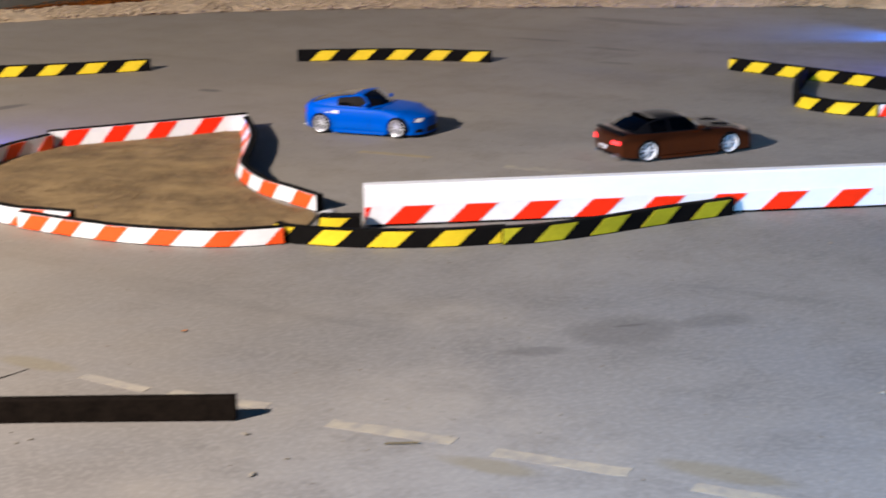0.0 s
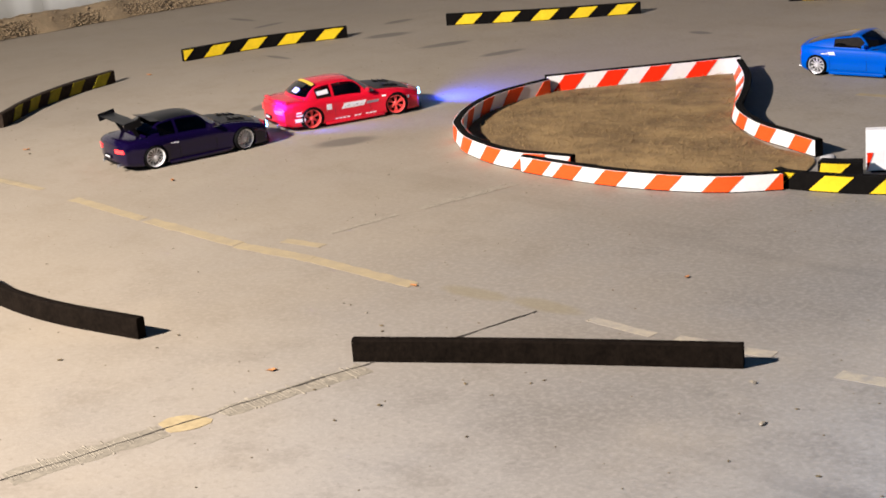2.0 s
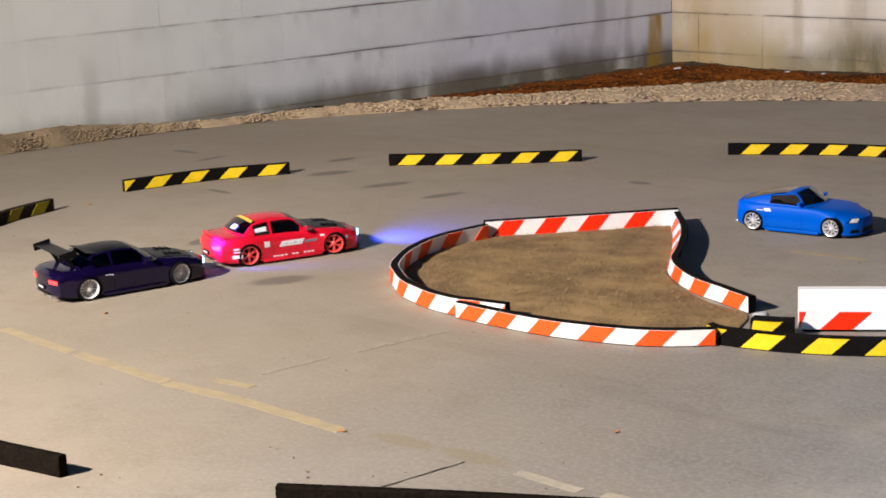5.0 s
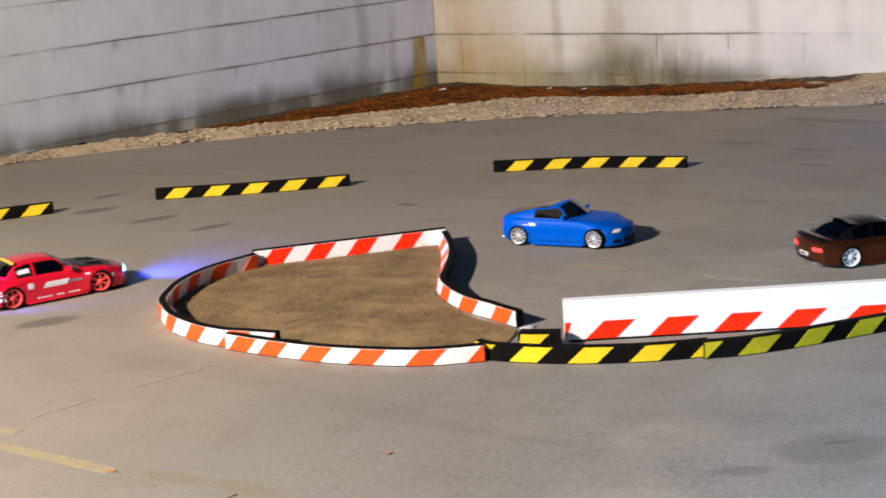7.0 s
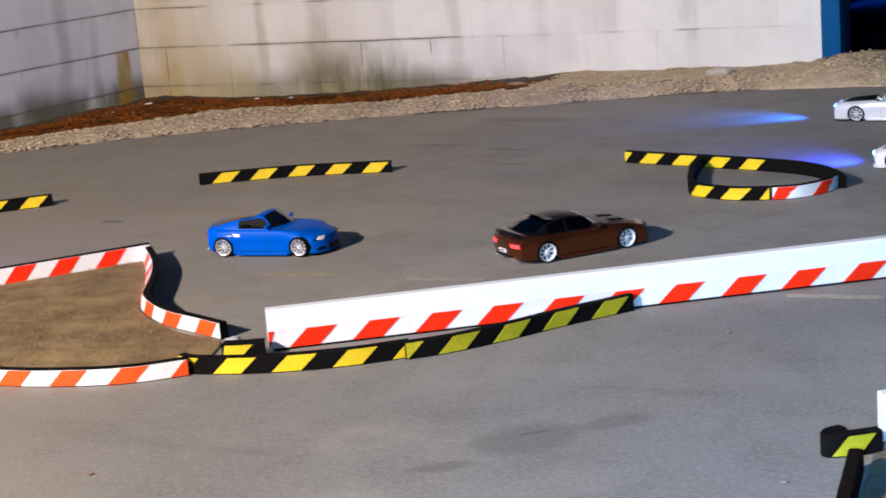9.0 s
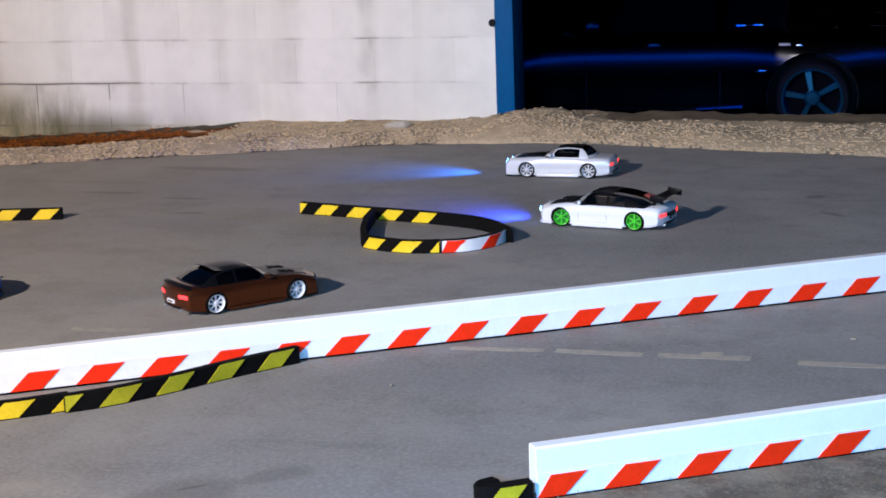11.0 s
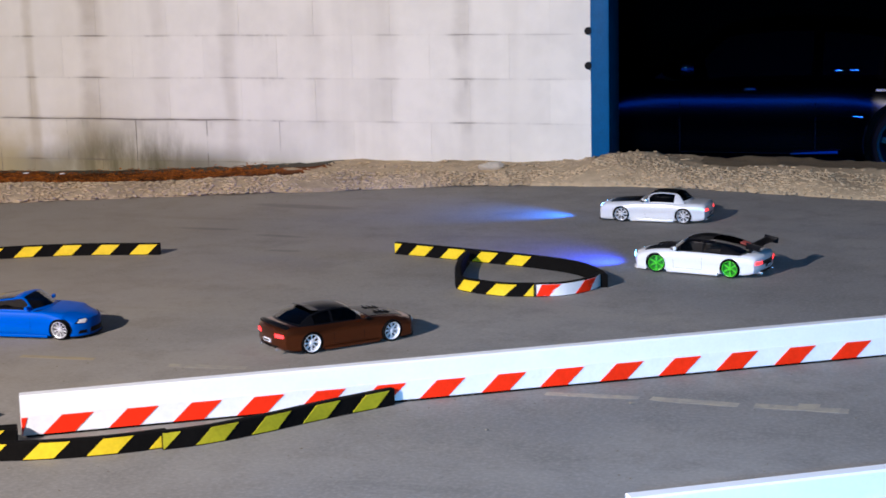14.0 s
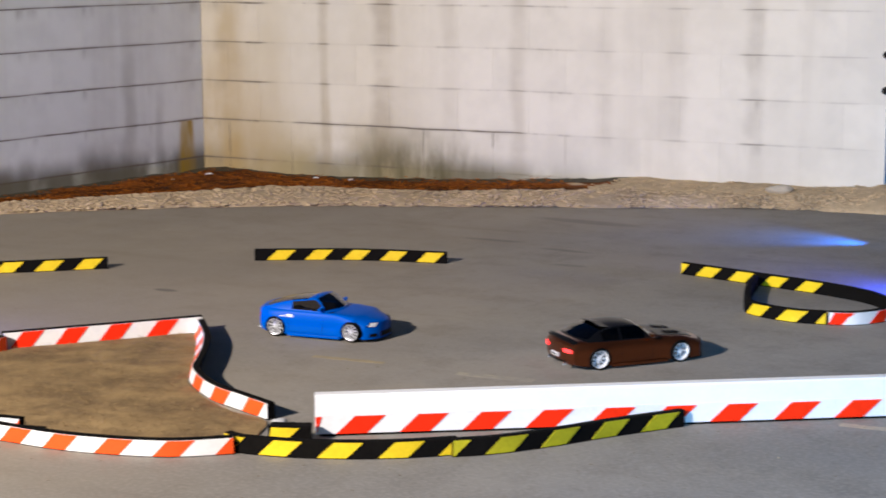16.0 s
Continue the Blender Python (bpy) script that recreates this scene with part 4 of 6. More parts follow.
def soil_patch(name, ring, smooth, material, label, stalks, straw, rough=1.0, step=0.021):
    """Uneven soil inside a ring of points, with flattened dry stalks lying on it."""
    rim = [Vector((q.x, q.y)) for q in Strip(ring + ring[:1]).p[:-1:2]] if smooth else [Vector(q) for q in ring]
    lo, hi = [min(q[k] for q in ring) for k in (0, 1)], [max(q[k] for q in ring) for k in (0, 1)]
    pts = list(rim)
    edges = list(zip(rim, rim[1:] + rim[:1]))
    for i in range(int((hi[0] - lo[0]) / step) + 1):
        for j in range(int((hi[1] - lo[1]) / step) + 1):
            q = Vector((lo[0] + (i + 0.5 * (j % 2)) * step, lo[1] + j * step))
            if inside(q.x, q.y, ring) and min((q - (a + (b - a) * min(max((q - a).dot(b - a) / (b - a).length_squared, 0.0), 1.0))).length for a, b in edges) > 0.012:
                pts.append(q)
    flat, _, faces, *_ = delaunay_2d_cdt(pts, [(k, (k + 1) % len(rim)) for k in range(len(rim))], [], 1, 1e-5)
    bm = bmesh.new()

    def lump(q):
        return rough * (0.007 * max(0, noise.noise(Vector((q.x * 9, q.y * 9, 0)))) + 0.004 * abs(noise.noise(Vector((q.x * 30, q.y * 30, 2)))))

    made = [bm.verts.new((q.x, q.y, 0.004 + (lump(q) if k >= len(rim) else 0.0))) for k, q in enumerate(flat)]
    for f in faces:
        bm.faces.new([made[k] for k in f])
    tagged(mesh_object(name, bm, material, 60), label, "soil", kind="structure")
    rng = random.Random(11)
    out = []
    while len(out) < stalks:
        x, y = rng.uniform(lo[0], hi[0]), rng.uniform(lo[1], hi[1])
        if not inside(x, y, ring):
            continue
        a, l, w = rng.uniform(0, 6.28), rng.uniform(0.008, 0.022), 0.0009
        dx, dy, up = math.cos(a) * l, math.sin(a) * l, rng.uniform(0.001, 0.007)
        z = 0.004 + lump(Vector((x, y)))
        v = np.array([(x - dy * w / l, y + dx * w / l, z), (x + dy * w / l, y - dx * w / l, z), (x + dx, y + dy, z + 0.002 + up)])
        out.append((v, [[0, 1, 2]]))
    scatter("dry_thatch", out, straw, "short dry grass stalks lying on the soil", "grass")


def island():
    soil_patch("island_soil", ISLE, True, THATCH, "patch of brown dry soil and thatch inside the island", 6500, STRAW)
    bm = bmesh.new()
    bmesh.ops.create_icosphere(bm, subdivisions=2, radius=1)
    for v in bm.verts:
        v.co = Vector((v.co.x * 0.020, v.co.y * 0.014, v.co.z * 0.010 + 0.009)) * (1 + 0.2 * noise.noise(v.co * 2))
    ob = mesh_object("grey_stone", bm, mat("grey_stone_face", (0.40, 0.40, 0.40), 0.8, var=0.2), 50)
    ob.matrix_world = pose(-2.125, 3.462, 0.0, 0, 0, 30)
    tagged(ob, "small grey stone between barrier and rail", "stone")


island()
soil_patch("corner_soil", [(-0.520, 2.990), (-0.492, 3.022), (0.745, 3.803), (1.30, 4.14), (1.62, 4.24), (1.95, 4.05), (2.08, 3.70), (1.98, 3.25), (2.05, 2.90), (1.80, 2.52), (1.42, 2.40), (1.15, 2.14), (0.72, 2.10), (0.40, 1.96), (0.05, 2.08),
                           (-0.20, 2.07), (-0.36, 2.20), (-0.455, 2.40), (-0.500, 2.70)], False, EARTH, "rough grey-brown earth in front of the white rail", 5000, GREYSTRAW, 1.5, 0.026)

# ---- tape remnants, joints, leaves on the concrete ----


def tape(x0, y0, x1, y1, w, worn=0.3, material=None):
    """A worn strip of paper tape with frayed edges, stuck flat on the ground."""
    bm = bmesh.new()
    d = Vector((x1 - x0, y1 - y0, 0))
    n = max(4, int(d.length / 0.02))
    side = Vector((-d.y, d.x, 0)).normalized()
    top = []
    for k in range(n + 1):
        q = Vector((x0, y0, 0)) + d * k / n
        a = w / 2 * (1 + worn * noise.noise(q * 25))
        b = w / 2 * (1 + worn * noise.noise(q * 25 + Vector((9, 0, 0))))
        top.append((bm.verts.new(q + side * a + Vector((0, 0, 0.0006))), bm.verts.new(q - side * b + Vector((0, 0, 0.0006))),
                    bm.verts.new(q - side * b + Vector((0, 0, 0.0002))), bm.verts.new(q + side * a + Vector((0, 0, 0.0002)))))
    for p, q in zip(top, top[1:]):
        for j in range(4):
            bm.faces.new((p[j], p[(j + 1) % 4], q[(j + 1) % 4], q[j]))
    bm.faces.new(top[0])
    bm.faces.new(top[-1])
    if material:
        return tagged(mesh_object("joint_filler", bm, material, 0), "crumbling tan filler in a joint of the concrete", "filler", "joint filler")
    ob = mesh_object("tape_strip", bm, FADED if x0 < -2.4 else MASKING, 0)
    return tagged(ob, "worn tan paper tape stuck on the concrete", "tape", "tape remnants")


for q in ((-3.62, 2.385, -3.30, 2.352, 0.030), (-3.28, 2.352, -2.93, 2.322, 0.034), (-2.925, 2.318, -2.70, 2.326, 0.036), (-2.70, 2.326, -2.38, 2.303, 0.034), (-2.855, 2.392, -2.745, 2.405, 0.028),
          (-1.43, 2.308, -1.206, 2.322, 0.034), (-1.129, 2.308, -0.906, 2.323, 0.034), (-0.80, 2.315, -0.6, 2.32, 0.034),
          (-0.925, 4.045, -0.695, 4.053, 0.030), (-0.667, 4.056, -0.455, 4.043, 0.036), (-0.419, 4.045, -0.202, 4.043, 0.038), (-0.32, 4.075, -0.27, 4.075, 0.030), (-0.093, 4.021, 0.142, 4.010, 0.036),
          (-1.968, 4.105, -1.751, 4.120, 0.030), (-2.415, 4.112, -2.198, 4.124, 0.024), (-1.95, 2.318, -1.80, 2.308, 0.026), (-1.755, 2.316, -1.70, 2.32, 0.03), (-1.62, 2.322, -1.565, 2.33, 0.03), (-4.12, 2.412, -3.78, 2.406, 0.022)):
    tape(*q)


def crack(points, label):
    """A dark open joint, slightly sunk between two raised lips of filler."""
    line = Strip(points)
    bm = bmesh.new()
    n = int(line.length / 0.015)
    prev = None
    for k in range(n + 1):
        s = line.length * k / n
        q = line.at(s)
        w = 0.0022 * (0.4 + abs(noise.noise(q * 14)) * 2.4)
        j = 0.006 * noise.noise(q * 20)
        row = [bm.verts.new(line.at(s, o + j, z)) for o, z in ((-w, 0.0012), (0, 0.0016), (w, 0.0012))]
        if prev:
            bm.faces.new((prev[0], row[0], row[1], prev[1]))
            bm.faces.new((prev[1], row[1], row[2], prev[2]))
        prev = row
    tagged(mesh_object("ground_joint", bm, mat("dirt_in_joint", (0.045, 0.038, 0.028), 0.95, var=0.4, scale=30), 0), label, "joint", kind="structure")


def glue_patch():
    """A thin square remnant of yellowed paper stuck across the joint."""
    bm = bmesh.new()
    ring = [(-2.262, 1.560), (-2.215, 1.548), (-2.188, 1.592), (-2.200, 1.622), (-2.245, 1.612), (-2.268, 1.585)]
    line = Strip(ring + ring[:1])
    lo = [bm.verts.new((q.x + 0.004 * noise.noise(q * 60), q.y + 0.004 * noise.noise(q * 60 + Vector((4, 0, 0))), 0.0002)) for q in line.p[:-1]]
    hi = [bm.verts.new(v.co + Vector((0, 0, 0.0005))) for v in lo]
    bm.faces.new(hi)
    for k in range(len(lo)):
        n = (k + 1) % len(lo)
        bm.faces.new((lo[k], lo[n], hi[n], hi[k]))
    tagged(mesh_object("paper_remnant", bm, mat("yellowed_paper", (0.40, 0.315, 0.165), 0.85, var=0.15, scale=45), 0), "thin yellowed paper remnant stuck over a joint", "paper")


glue_patch()
crack([(-2.32, 1.20), (-2.295, 1.298), (-2.229, 1.577), (-2.209, 1.684), (-2.146, 1.959), (-2.098, 2.129), (-2.064, 2.303)], "dark crack along a joint of the concrete")
for q in ((-2.75, 2.72, -2.69, 2.99, 0.03), (-2.80, 2.48, -2.765, 2.66, 0.016)):
    tape(*q, 0.6, FILLER)


def combed_filler(x0, y0, x1, y1, w, seed):
    """A band of hardened filler along a joint, combed across into fine broken ridges."""
    rng = random.Random(seed)
    a, d = Vector((x0, y0, 0)), Vector((x1 - x0, y1 - y0, 0))
    along, side = d.normalized(), Vector((-d.y, d.x, 0)).normalized()
    bm = bmesh.new()
    n = int(d.length / 0.0062)
    base = []
    for k in range(n + 1):
        q = a + d * (k / n)
        base.append([bm.verts.new(q + side * (o * w * (0.36 + 0.10 * noise.noise(q * 30 + Vector((o, 0, 0))))) + Vector((0, 0, z))) for o, z in ((-1, 0.0002), (-0.9, 0.0008), (0.9, 0.0008), (1, 0.0002))])
    for p, q in zip(base, base[1:]):
        for i in range(3):
            bm.faces.new((p[i], p[i + 1], q[i + 1], q[i]))
    for k in range(n):
        if rng.random() < 0.30:
            continue
        q = a + d * ((k + rng.uniform(-0.15, 0.15)) / n)
        half, skew = w / 2 * rng.uniform(0.35, 1.0), rng.uniform(-0.004, 0.004)
        r = along * 0.0024
        lo, hi = q - side * half * rng.uniform(0.4, 1.0), q + side * half + along * skew
        top = Vector((0, 0, 0.0014))
        v = [bm.verts.new(p) for p in (lo - r, lo + r, hi + r, hi - r, lo + top, hi + top)]
        for f in ((0, 1, 4), (1, 2, 5, 4), (2, 3, 5), (3, 0, 4, 5)):
            bm.faces.new([v[i] for i in f])
    ob = mesh_object("joint_filler", bm, COMBED, 0)
    tagged(ob, "grey-tan combed filler along a joint of the concrete", "filler", "joint filler")


combed_filler(-2.297, 1.285, -2.232, 1.545, 0.080, 1)
combed_filler(-2.205, 1.650, -2.140, 1.925, 0.068, 2)


def flake(x, y, r, leaf, turn, rng, pale=False):
    """A curled leaf or a crumb of dirt."""
    bm = bmesh.new()
    if leaf:
        bmesh.ops.create_grid(bm, x_segments=4, y_segments=2, size=1)
        for v in bm.verts:
            a = abs(v.co.x)
            v.co = Vector((v.co.x * r * 1.5, v.co.y * r * 0.75 * (1.05 - a * a) + 0.15 * r * a, r * (0.18 + 0.30 * a * rng.random() + 0.25 * abs(v.co.y))))
        bmesh.ops.solidify(bm, geom=bm.faces[:], thickness=0.0004)
    else:
        bmesh.ops.create_icosphere(bm, subdivisions=1, radius=r)
        for v in bm.verts:
            v.co = Vector((v.co.x * rng.uniform(0.8, 1.9), v.co.y * rng.uniform(0.6, 1.1), v.co.z * 0.35 + r * 0.3))
    ob = mesh_object("dead_leaf" if leaf else "crumb", bm, LEAF if leaf else (FILLER if pale else SOIL), 0)
    ob.matrix_world = pose(x, y, 0.0005, 0, 0, turn)
    tagged(ob, "small orange dead leaf on the concrete" if leaf else "pale crumb of filler on the concrete" if pale else "dark crumb of dirt on the concrete", "leaf" if leaf else "dirt", "litter on the concrete")


def debris():
    rng = random.Random(21)
    for x, y, r in ((-2.277, 1.827, 0.0062), (-3.034, 1.706, 0.0062), (-4.404, 2.568, 0.009), (-4.201, 2.651, 0.006), (-2.376, 2.300, 0.006), (-4.716, 3.503, 0.007), (-3.52, 2.62, 0.006), (-1.93, 2.60, 0.005)):
        flake(x, y, r, True, rng.uniform(0, 360), rng)
    for x, y, r in ((-2.268, 2.096, 0.0055), (-1.841, 2.016, 0.004), (-1.936, 1.957, 0.005), (-1.997, 1.811, 0.006), (-2.017, 1.726, 0.0045), (-2.144, 1.803, 0.004), (-1.864, 1.943, 0.0035), (-1.409, 2.146, 0.004), (-1.392, 1.927, 0.004),
                    (-1.256, 1.950, 0.005), (-1.150, 1.940, 0.0035), (-2.671, 1.657, 0.0065), (-2.246, 2.075, 0.0045), (-2.559, 1.795, 0.0035), (-2.578, 1.862, 0.004), (-1.786, 1.790, 0.004), (-4.150, 2.627, 0.005), (-1.338, 3.481, 0.004)):
        flake(x, y, 0.7 * r, False, rng.uniform(0, 360), rng)
    for x, y, r in ((-1.527, 2.205, 0.006), (-1.424, 2.070, 0.006), (-0.642, 2.827, 0.006), (0.029, 4.246, 0.007), (-0.704, 4.000, 0.006), (-0.979, 3.710, 0.005)):
        flake(x, y, r, False, rng.uniform(0, 360), rng, True)
    for k in range(18):
        x, y = rng.uniform(-4.4, -0.4), rng.uniform(1.3, 3.0)
        if not inside(x, y):
            flake(x, y, rng.uniform(0.0012, 0.0026), False, rng.uniform(0, 360), rng, rng.random() < 0.3)


debris()


def grit():
    """Fine loose grit that lies over the whole yard, thicker at the verge."""
    rng = random.Random(8)
    base, faces = blob(1)
    out = []
    for k in range(1500):
        if k % 3:
            x, y = rng.uniform(-4.6, 0.8), rng.uniform(1.2, 4.4)
            if inside(x, y):
                continue
        else:
            e = edge_line.at(rng.uniform(3.0, edge_line.length - 2.0), -rng.random() ** 2 * 0.35)
            x, y = e.x, e.y
        r = rng.uniform(0.0008, 0.0019)
        v = base * np.array([rng.uniform(0.8, 1.6), rng.uniform(0.8, 1.5), 0.5]) * r + np.array([x, y, r * 0.4])
        out.append((v, faces))
    scatter("loose_grit", out, SOIL, "fine dark grit lying loose on the concrete", "grit")


grit()


def twig(x, y, a, length):
    """A thin crooked twig lying flat."""
    line = Strip([(0, 0), (length * 0.4, 0.004), (length * 0.75, -0.002), (length, 0.005)])
    bm = sweep(line, [(-0.0016, 0.0012), (0.0016, 0.0012), (0.0010, 0.0040), (-0.0010, 0.0040)], 0, line.length, 0.02)
    ob = mesh_object("twig", bm, SOIL, 0)
    ob.matrix_world = pose(x, y, 0.0005, 0, 0, a)
    tagged(ob, "thin brown twig lying on the concrete", "twig", "litter on the concrete")


twig(-0.17, 3.13, 2, 0.16)
twig(-1.300, 2.263, 24, 0.055)
twig(-3.93, 2.245, 25, 0.07)
twig(-0.36, 2.99, 20, 0.03)

# ---- cars ----


def curve(keys):
    """A smooth curve through (x, value) keys that never overshoots them."""
    xs, vs = [k[0] for k in keys], [k[1] for k in keys]
    d = [(b - a) / max(q - p, 1e-6) for p, q, a, b in zip(xs, xs[1:], vs, vs[1:])]
    m = [d[0]] + [0.0 if a * b <= 0 else 2 * a * b / (a + b) for a, b in zip(d, d[1:])] + [d[-1]]

    def f(x):
        x = min(max(x, xs[0]), xs[-1])
        i = min(max(int(np.searchsorted(xs, x)) - 1, 0), len(xs) - 2)
        h = xs[i + 1] - xs[i]
        t = (x - xs[i]) / h
        return ((2 * t ** 3 - 3 * t * t + 1) * vs[i] + (t ** 3 - 2 * t * t + t) * h * m[i] + (3 * t * t - 2 * t ** 3) * vs[i + 1] + (t ** 3 - t * t) * h * m[i + 1])

    return f


def ease(x):
    x = min(max(x, 0.0), 1.0)
    return x * x * (3 - 2 * x)


def wheel_rim(seg, spokes, k, r=0.0265, wide=0.0028, twin=False):
    """Deep-dished rim with a lip and tapered spokes; the outside looks along +y."""
    rim = lathe([(r * 0.82, -0.010), (r, -0.012), (r, 0.0118), (r * 0.96, 0.0130), (r * 0.90, 0.0122), (r * 0.865, 0.003), (r * 0.82, -0.006)], seg)
    for j in range(spokes):
        for dj in ((-0.13, 0.13) if twin else (0.0,)):
            m = Matrix.Rotation(2 * math.pi * j / spokes + dj, 4, "Y")
            for v in add_box(rim, (-wide, 0.0015, 0.004), (wide, 0.0060, r * 0.90)):
                if v.co.z < 0.01:
                    v.co.y += 0.002
                    v.co.x *= 0.65
                v.co = m @ v.co
    hub = lathe([(0.0, 0.002), (0.0062, 0.002), (0.0062, 0.0085), (0.0045, 0.0102), (0.0, 0.0104)], 16)
    me = bpy.data.meshes.new("tmp")
    hub.to_mesh(me)
    rim.from_mesh(me)
    hub.free()
    bpy.data.meshes.remove(me)
    bmesh.ops.transform(rim, matrix=Matrix.Scale(k, 4), verts=rim.verts[:])
    return rim


def quad_panel(points, thick, bm=None):
    """A thin panel over a ring of points, thickened along its normal."""
    bm = bm or bmesh.new()
    p = [Vector(q) for q in points]
    nrm = (p[1] - p[0]).cross(p[-1] - p[0]).normalized() * thick
    a, b = [bm.verts.new(q + nrm * 0.5) for q in p], [bm.verts.new(q - nrm * 0.5) for q in p]
    bm.faces.new(a)
    bm.faces.new(list(reversed(b)))
    for i in range(len(p)):
        j = (i + 1) % len(p)
        bm.faces.new((a[i], b[i], b[j], a[j]))
    return bm


def skin_patch(f, corners, nrm, out, nu=8, nv=3, deep=0.0012):
    """A thin panel that follows a curved skin: corners are four pairs of skin coordinates."""
    bm = bmesh.new()
    n = Vector(nrm).normalized()
    (a0, b0), (a1, b1), (a2, b2), (a3, b3) = corners
    face, rear = [], []
    for j in range(nv + 1):
        for i in range(nu + 1):
            s, t = i / nu, j / nv
            a = (a0 * (1 - s) + a1 * s) * (1 - t) + (a3 * (1 - s) + a2 * s) * t
            b = (b0 * (1 - s) + b1 * s) * (1 - t) + (b3 * (1 - s) + b2 * s) * t
            q = f(a, b)
            face.append(bm.verts.new(q + n * out))
            rear.append(bm.verts.new(q - n * deep))
    w = nu + 1
    for j in range(nv):
        for i in range(nu):
            a = j * w + i
            bm.faces.new((face[a], face[a + 1], face[a + w + 1], face[a + w]))
            bm.faces.new((rear[a + w], rear[a + w + 1], rear[a + 1], rear[a]))
    rim = list(range(w)) + [j * w + nu for j in range(1, nv + 1)] + [nv * w + i for i in range(nu - 1, -1, -1)] + [j * w for j in range(nv - 1, 0, -1)]
    for a, c in zip(rim, rim[1:] + rim[:1]):
        bm.faces.new((face[a], rear[a], rear[c], face[c]))
    return bm


class CarSkin:
    """The outer skin of a car body, 1:10, x forward; asked for points on its sides, top, nose and tail."""

    def __init__(self, style):
        self.W = W = style.get("half", 0.097)
        self.xf, self.xr = 0.128, -0.129
        self.L0, self.L1 = L0, L1 = style.get("tail", -0.222), style.get("nose", 0.226)
        self.belt, self.deck, self.hood = belt, deck, hood = style.get("belt", 0.077), style.get("deck", 0.083), style.get("hood", 0.075)
        self.cabin = ws, rf, rr, rw, top = style["cabin"]
        self.nose = nose = hood - style.get("droop", 0.017)
        self.plan_f, self.plan_r = style.get("plan", (0.040, 0.020))
        self.tub = style.get("tub", 0.030)
        xf, xr = self.xf, self.xr
        mid = (rw + ws) / 2
        self.wid = curve([(L0, 0.915 * W), (L0 + 0.035, 0.965 * W), (xr, W), (-0.045, 0.962 * W), (0.045, 0.958 * W), (xf, 0.995 * W), (L1 - 0.05, 0.965 * W), (L1, 0.90 * W)])
        self.zs = curve([(L0, deck - 0.017), (L0 + 0.014, deck - 0.010), (xr - 0.01, deck - 0.0065), (mid, belt - 0.0025), (ws - 0.005, belt - 0.004), (xf + 0.01, hood - 0.009), (L1 - 0.014, nose - 0.003), (L1, nose - 0.012)])
        self.zt = curve([(L0, deck - 0.011), (L0 + 0.010, deck - 0.001), (rw - 0.006, deck + 0.0015), (mid, belt + 0.004), (ws + 0.004, hood + 0.0045), (xf + 0.01, hood), (L1 - 0.016, nose + 0.003), (L1, nose - 0.006)])
        self.zb = curve([(L0, 0.018), (L0 + 0.02, 0.013), (xr, 0.010), (0.0, 0.0085), (xf, 0.009), (L1 - 0.03, 0.0075), (L1, 0.0085)])
        self.zc = curve([(rw - 0.004, deck - 0.001), (rw + (rr - rw) * 0.55, deck + (top - deck) * 0.64), (rr, top - 0.004), ((rf + rr) / 2 + 0.008, top), (rf, top - 0.0035), (rf + (ws - rf) * 0.5, hood + (top - hood) * 0.56), (ws + 0.006, hood + 0.001)])

    def shaped(self, x, y, z):
        """Round the nose and tail in plan and in profile."""
        a, e = abs(y) / self.W, x
        tf, tr = ease((e - self.L1 + 0.085) / 0.085), ease((self.L0 + 0.06 - e) / 0.06)
        x -= tf * (self.plan_f * a ** 2.4 + 0.010 * max(0.0, (z - 0.040) / 0.03) ** 2)
        x += tr * (self.plan_r * a ** 2.6 + 0.007 * max(0.0, (0.030 - z) / 0.02) + 0.004 * max(0.0, (z - 0.055) / 0.03) ** 2)
        return Vector((x, y, z))

    def section(self, x, tub=True):
        """Half a cross-section, from the keel out and up to the middle of the top."""
        w, zb, zs, zt = self.wid(x), self.zb(x), self.zs(x), self.zt(x)
        fl = 0.0038 * (math.exp(-((x - self.xf) / 0.032) ** 2) + math.exp(-((x - self.xr) / 0.032) ** 2))
        ws, rf, rr, rw, top = self.cabin
        sink = self.tub * ease((x - rw - 0.015) / 0.02) * ease((ws - 0.008 - x) / 0.02) if tub else 0.0
        up = zs - zb
        side = [(w * 0.82, zb), (w * 0.955, zb + 0.0012), (w * 0.988, zb + 0.006), (w * 0.990 + fl * 0.5, zb + up * 0.25), (w * 0.984 + fl, zb + up * 0.45), (w * 0.995 + fl, zb + up * 0.62), (w * 0.988 + fl * 0.8, zb + up * 0.80), (w * 0.968 + fl * 0.3, zb + up * 0.93), (w * 0.935, zs)]
        upper = [(w * 0.895, zs + (zt - zs) * 0.36), (w * 0.845, zs + (zt - zs) * 0.58 - sink * 0.1), (w * 0.80, zs + (zt - zs) * 0.68 - sink), (w * 0.50, zs + (zt - zs) * 0.90 - sink), (w * 0.25, zs + (zt - zs) * 0.975 - sink), (0.0, zt - sink)]
        return side, upper

    def ring(self, x):
        side, upper = self.section(x)
        ctl = [(0.0, self.zb(x))] + side + upper
        out = []
        for i in range(len(ctl) - 1):
            p0, p1, p2, p3 = ctl[max(i - 1, 0)], ctl[i], ctl[i + 1], ctl[min(i + 2, len(ctl) - 1)]
            soft = 3 <= i <= 9
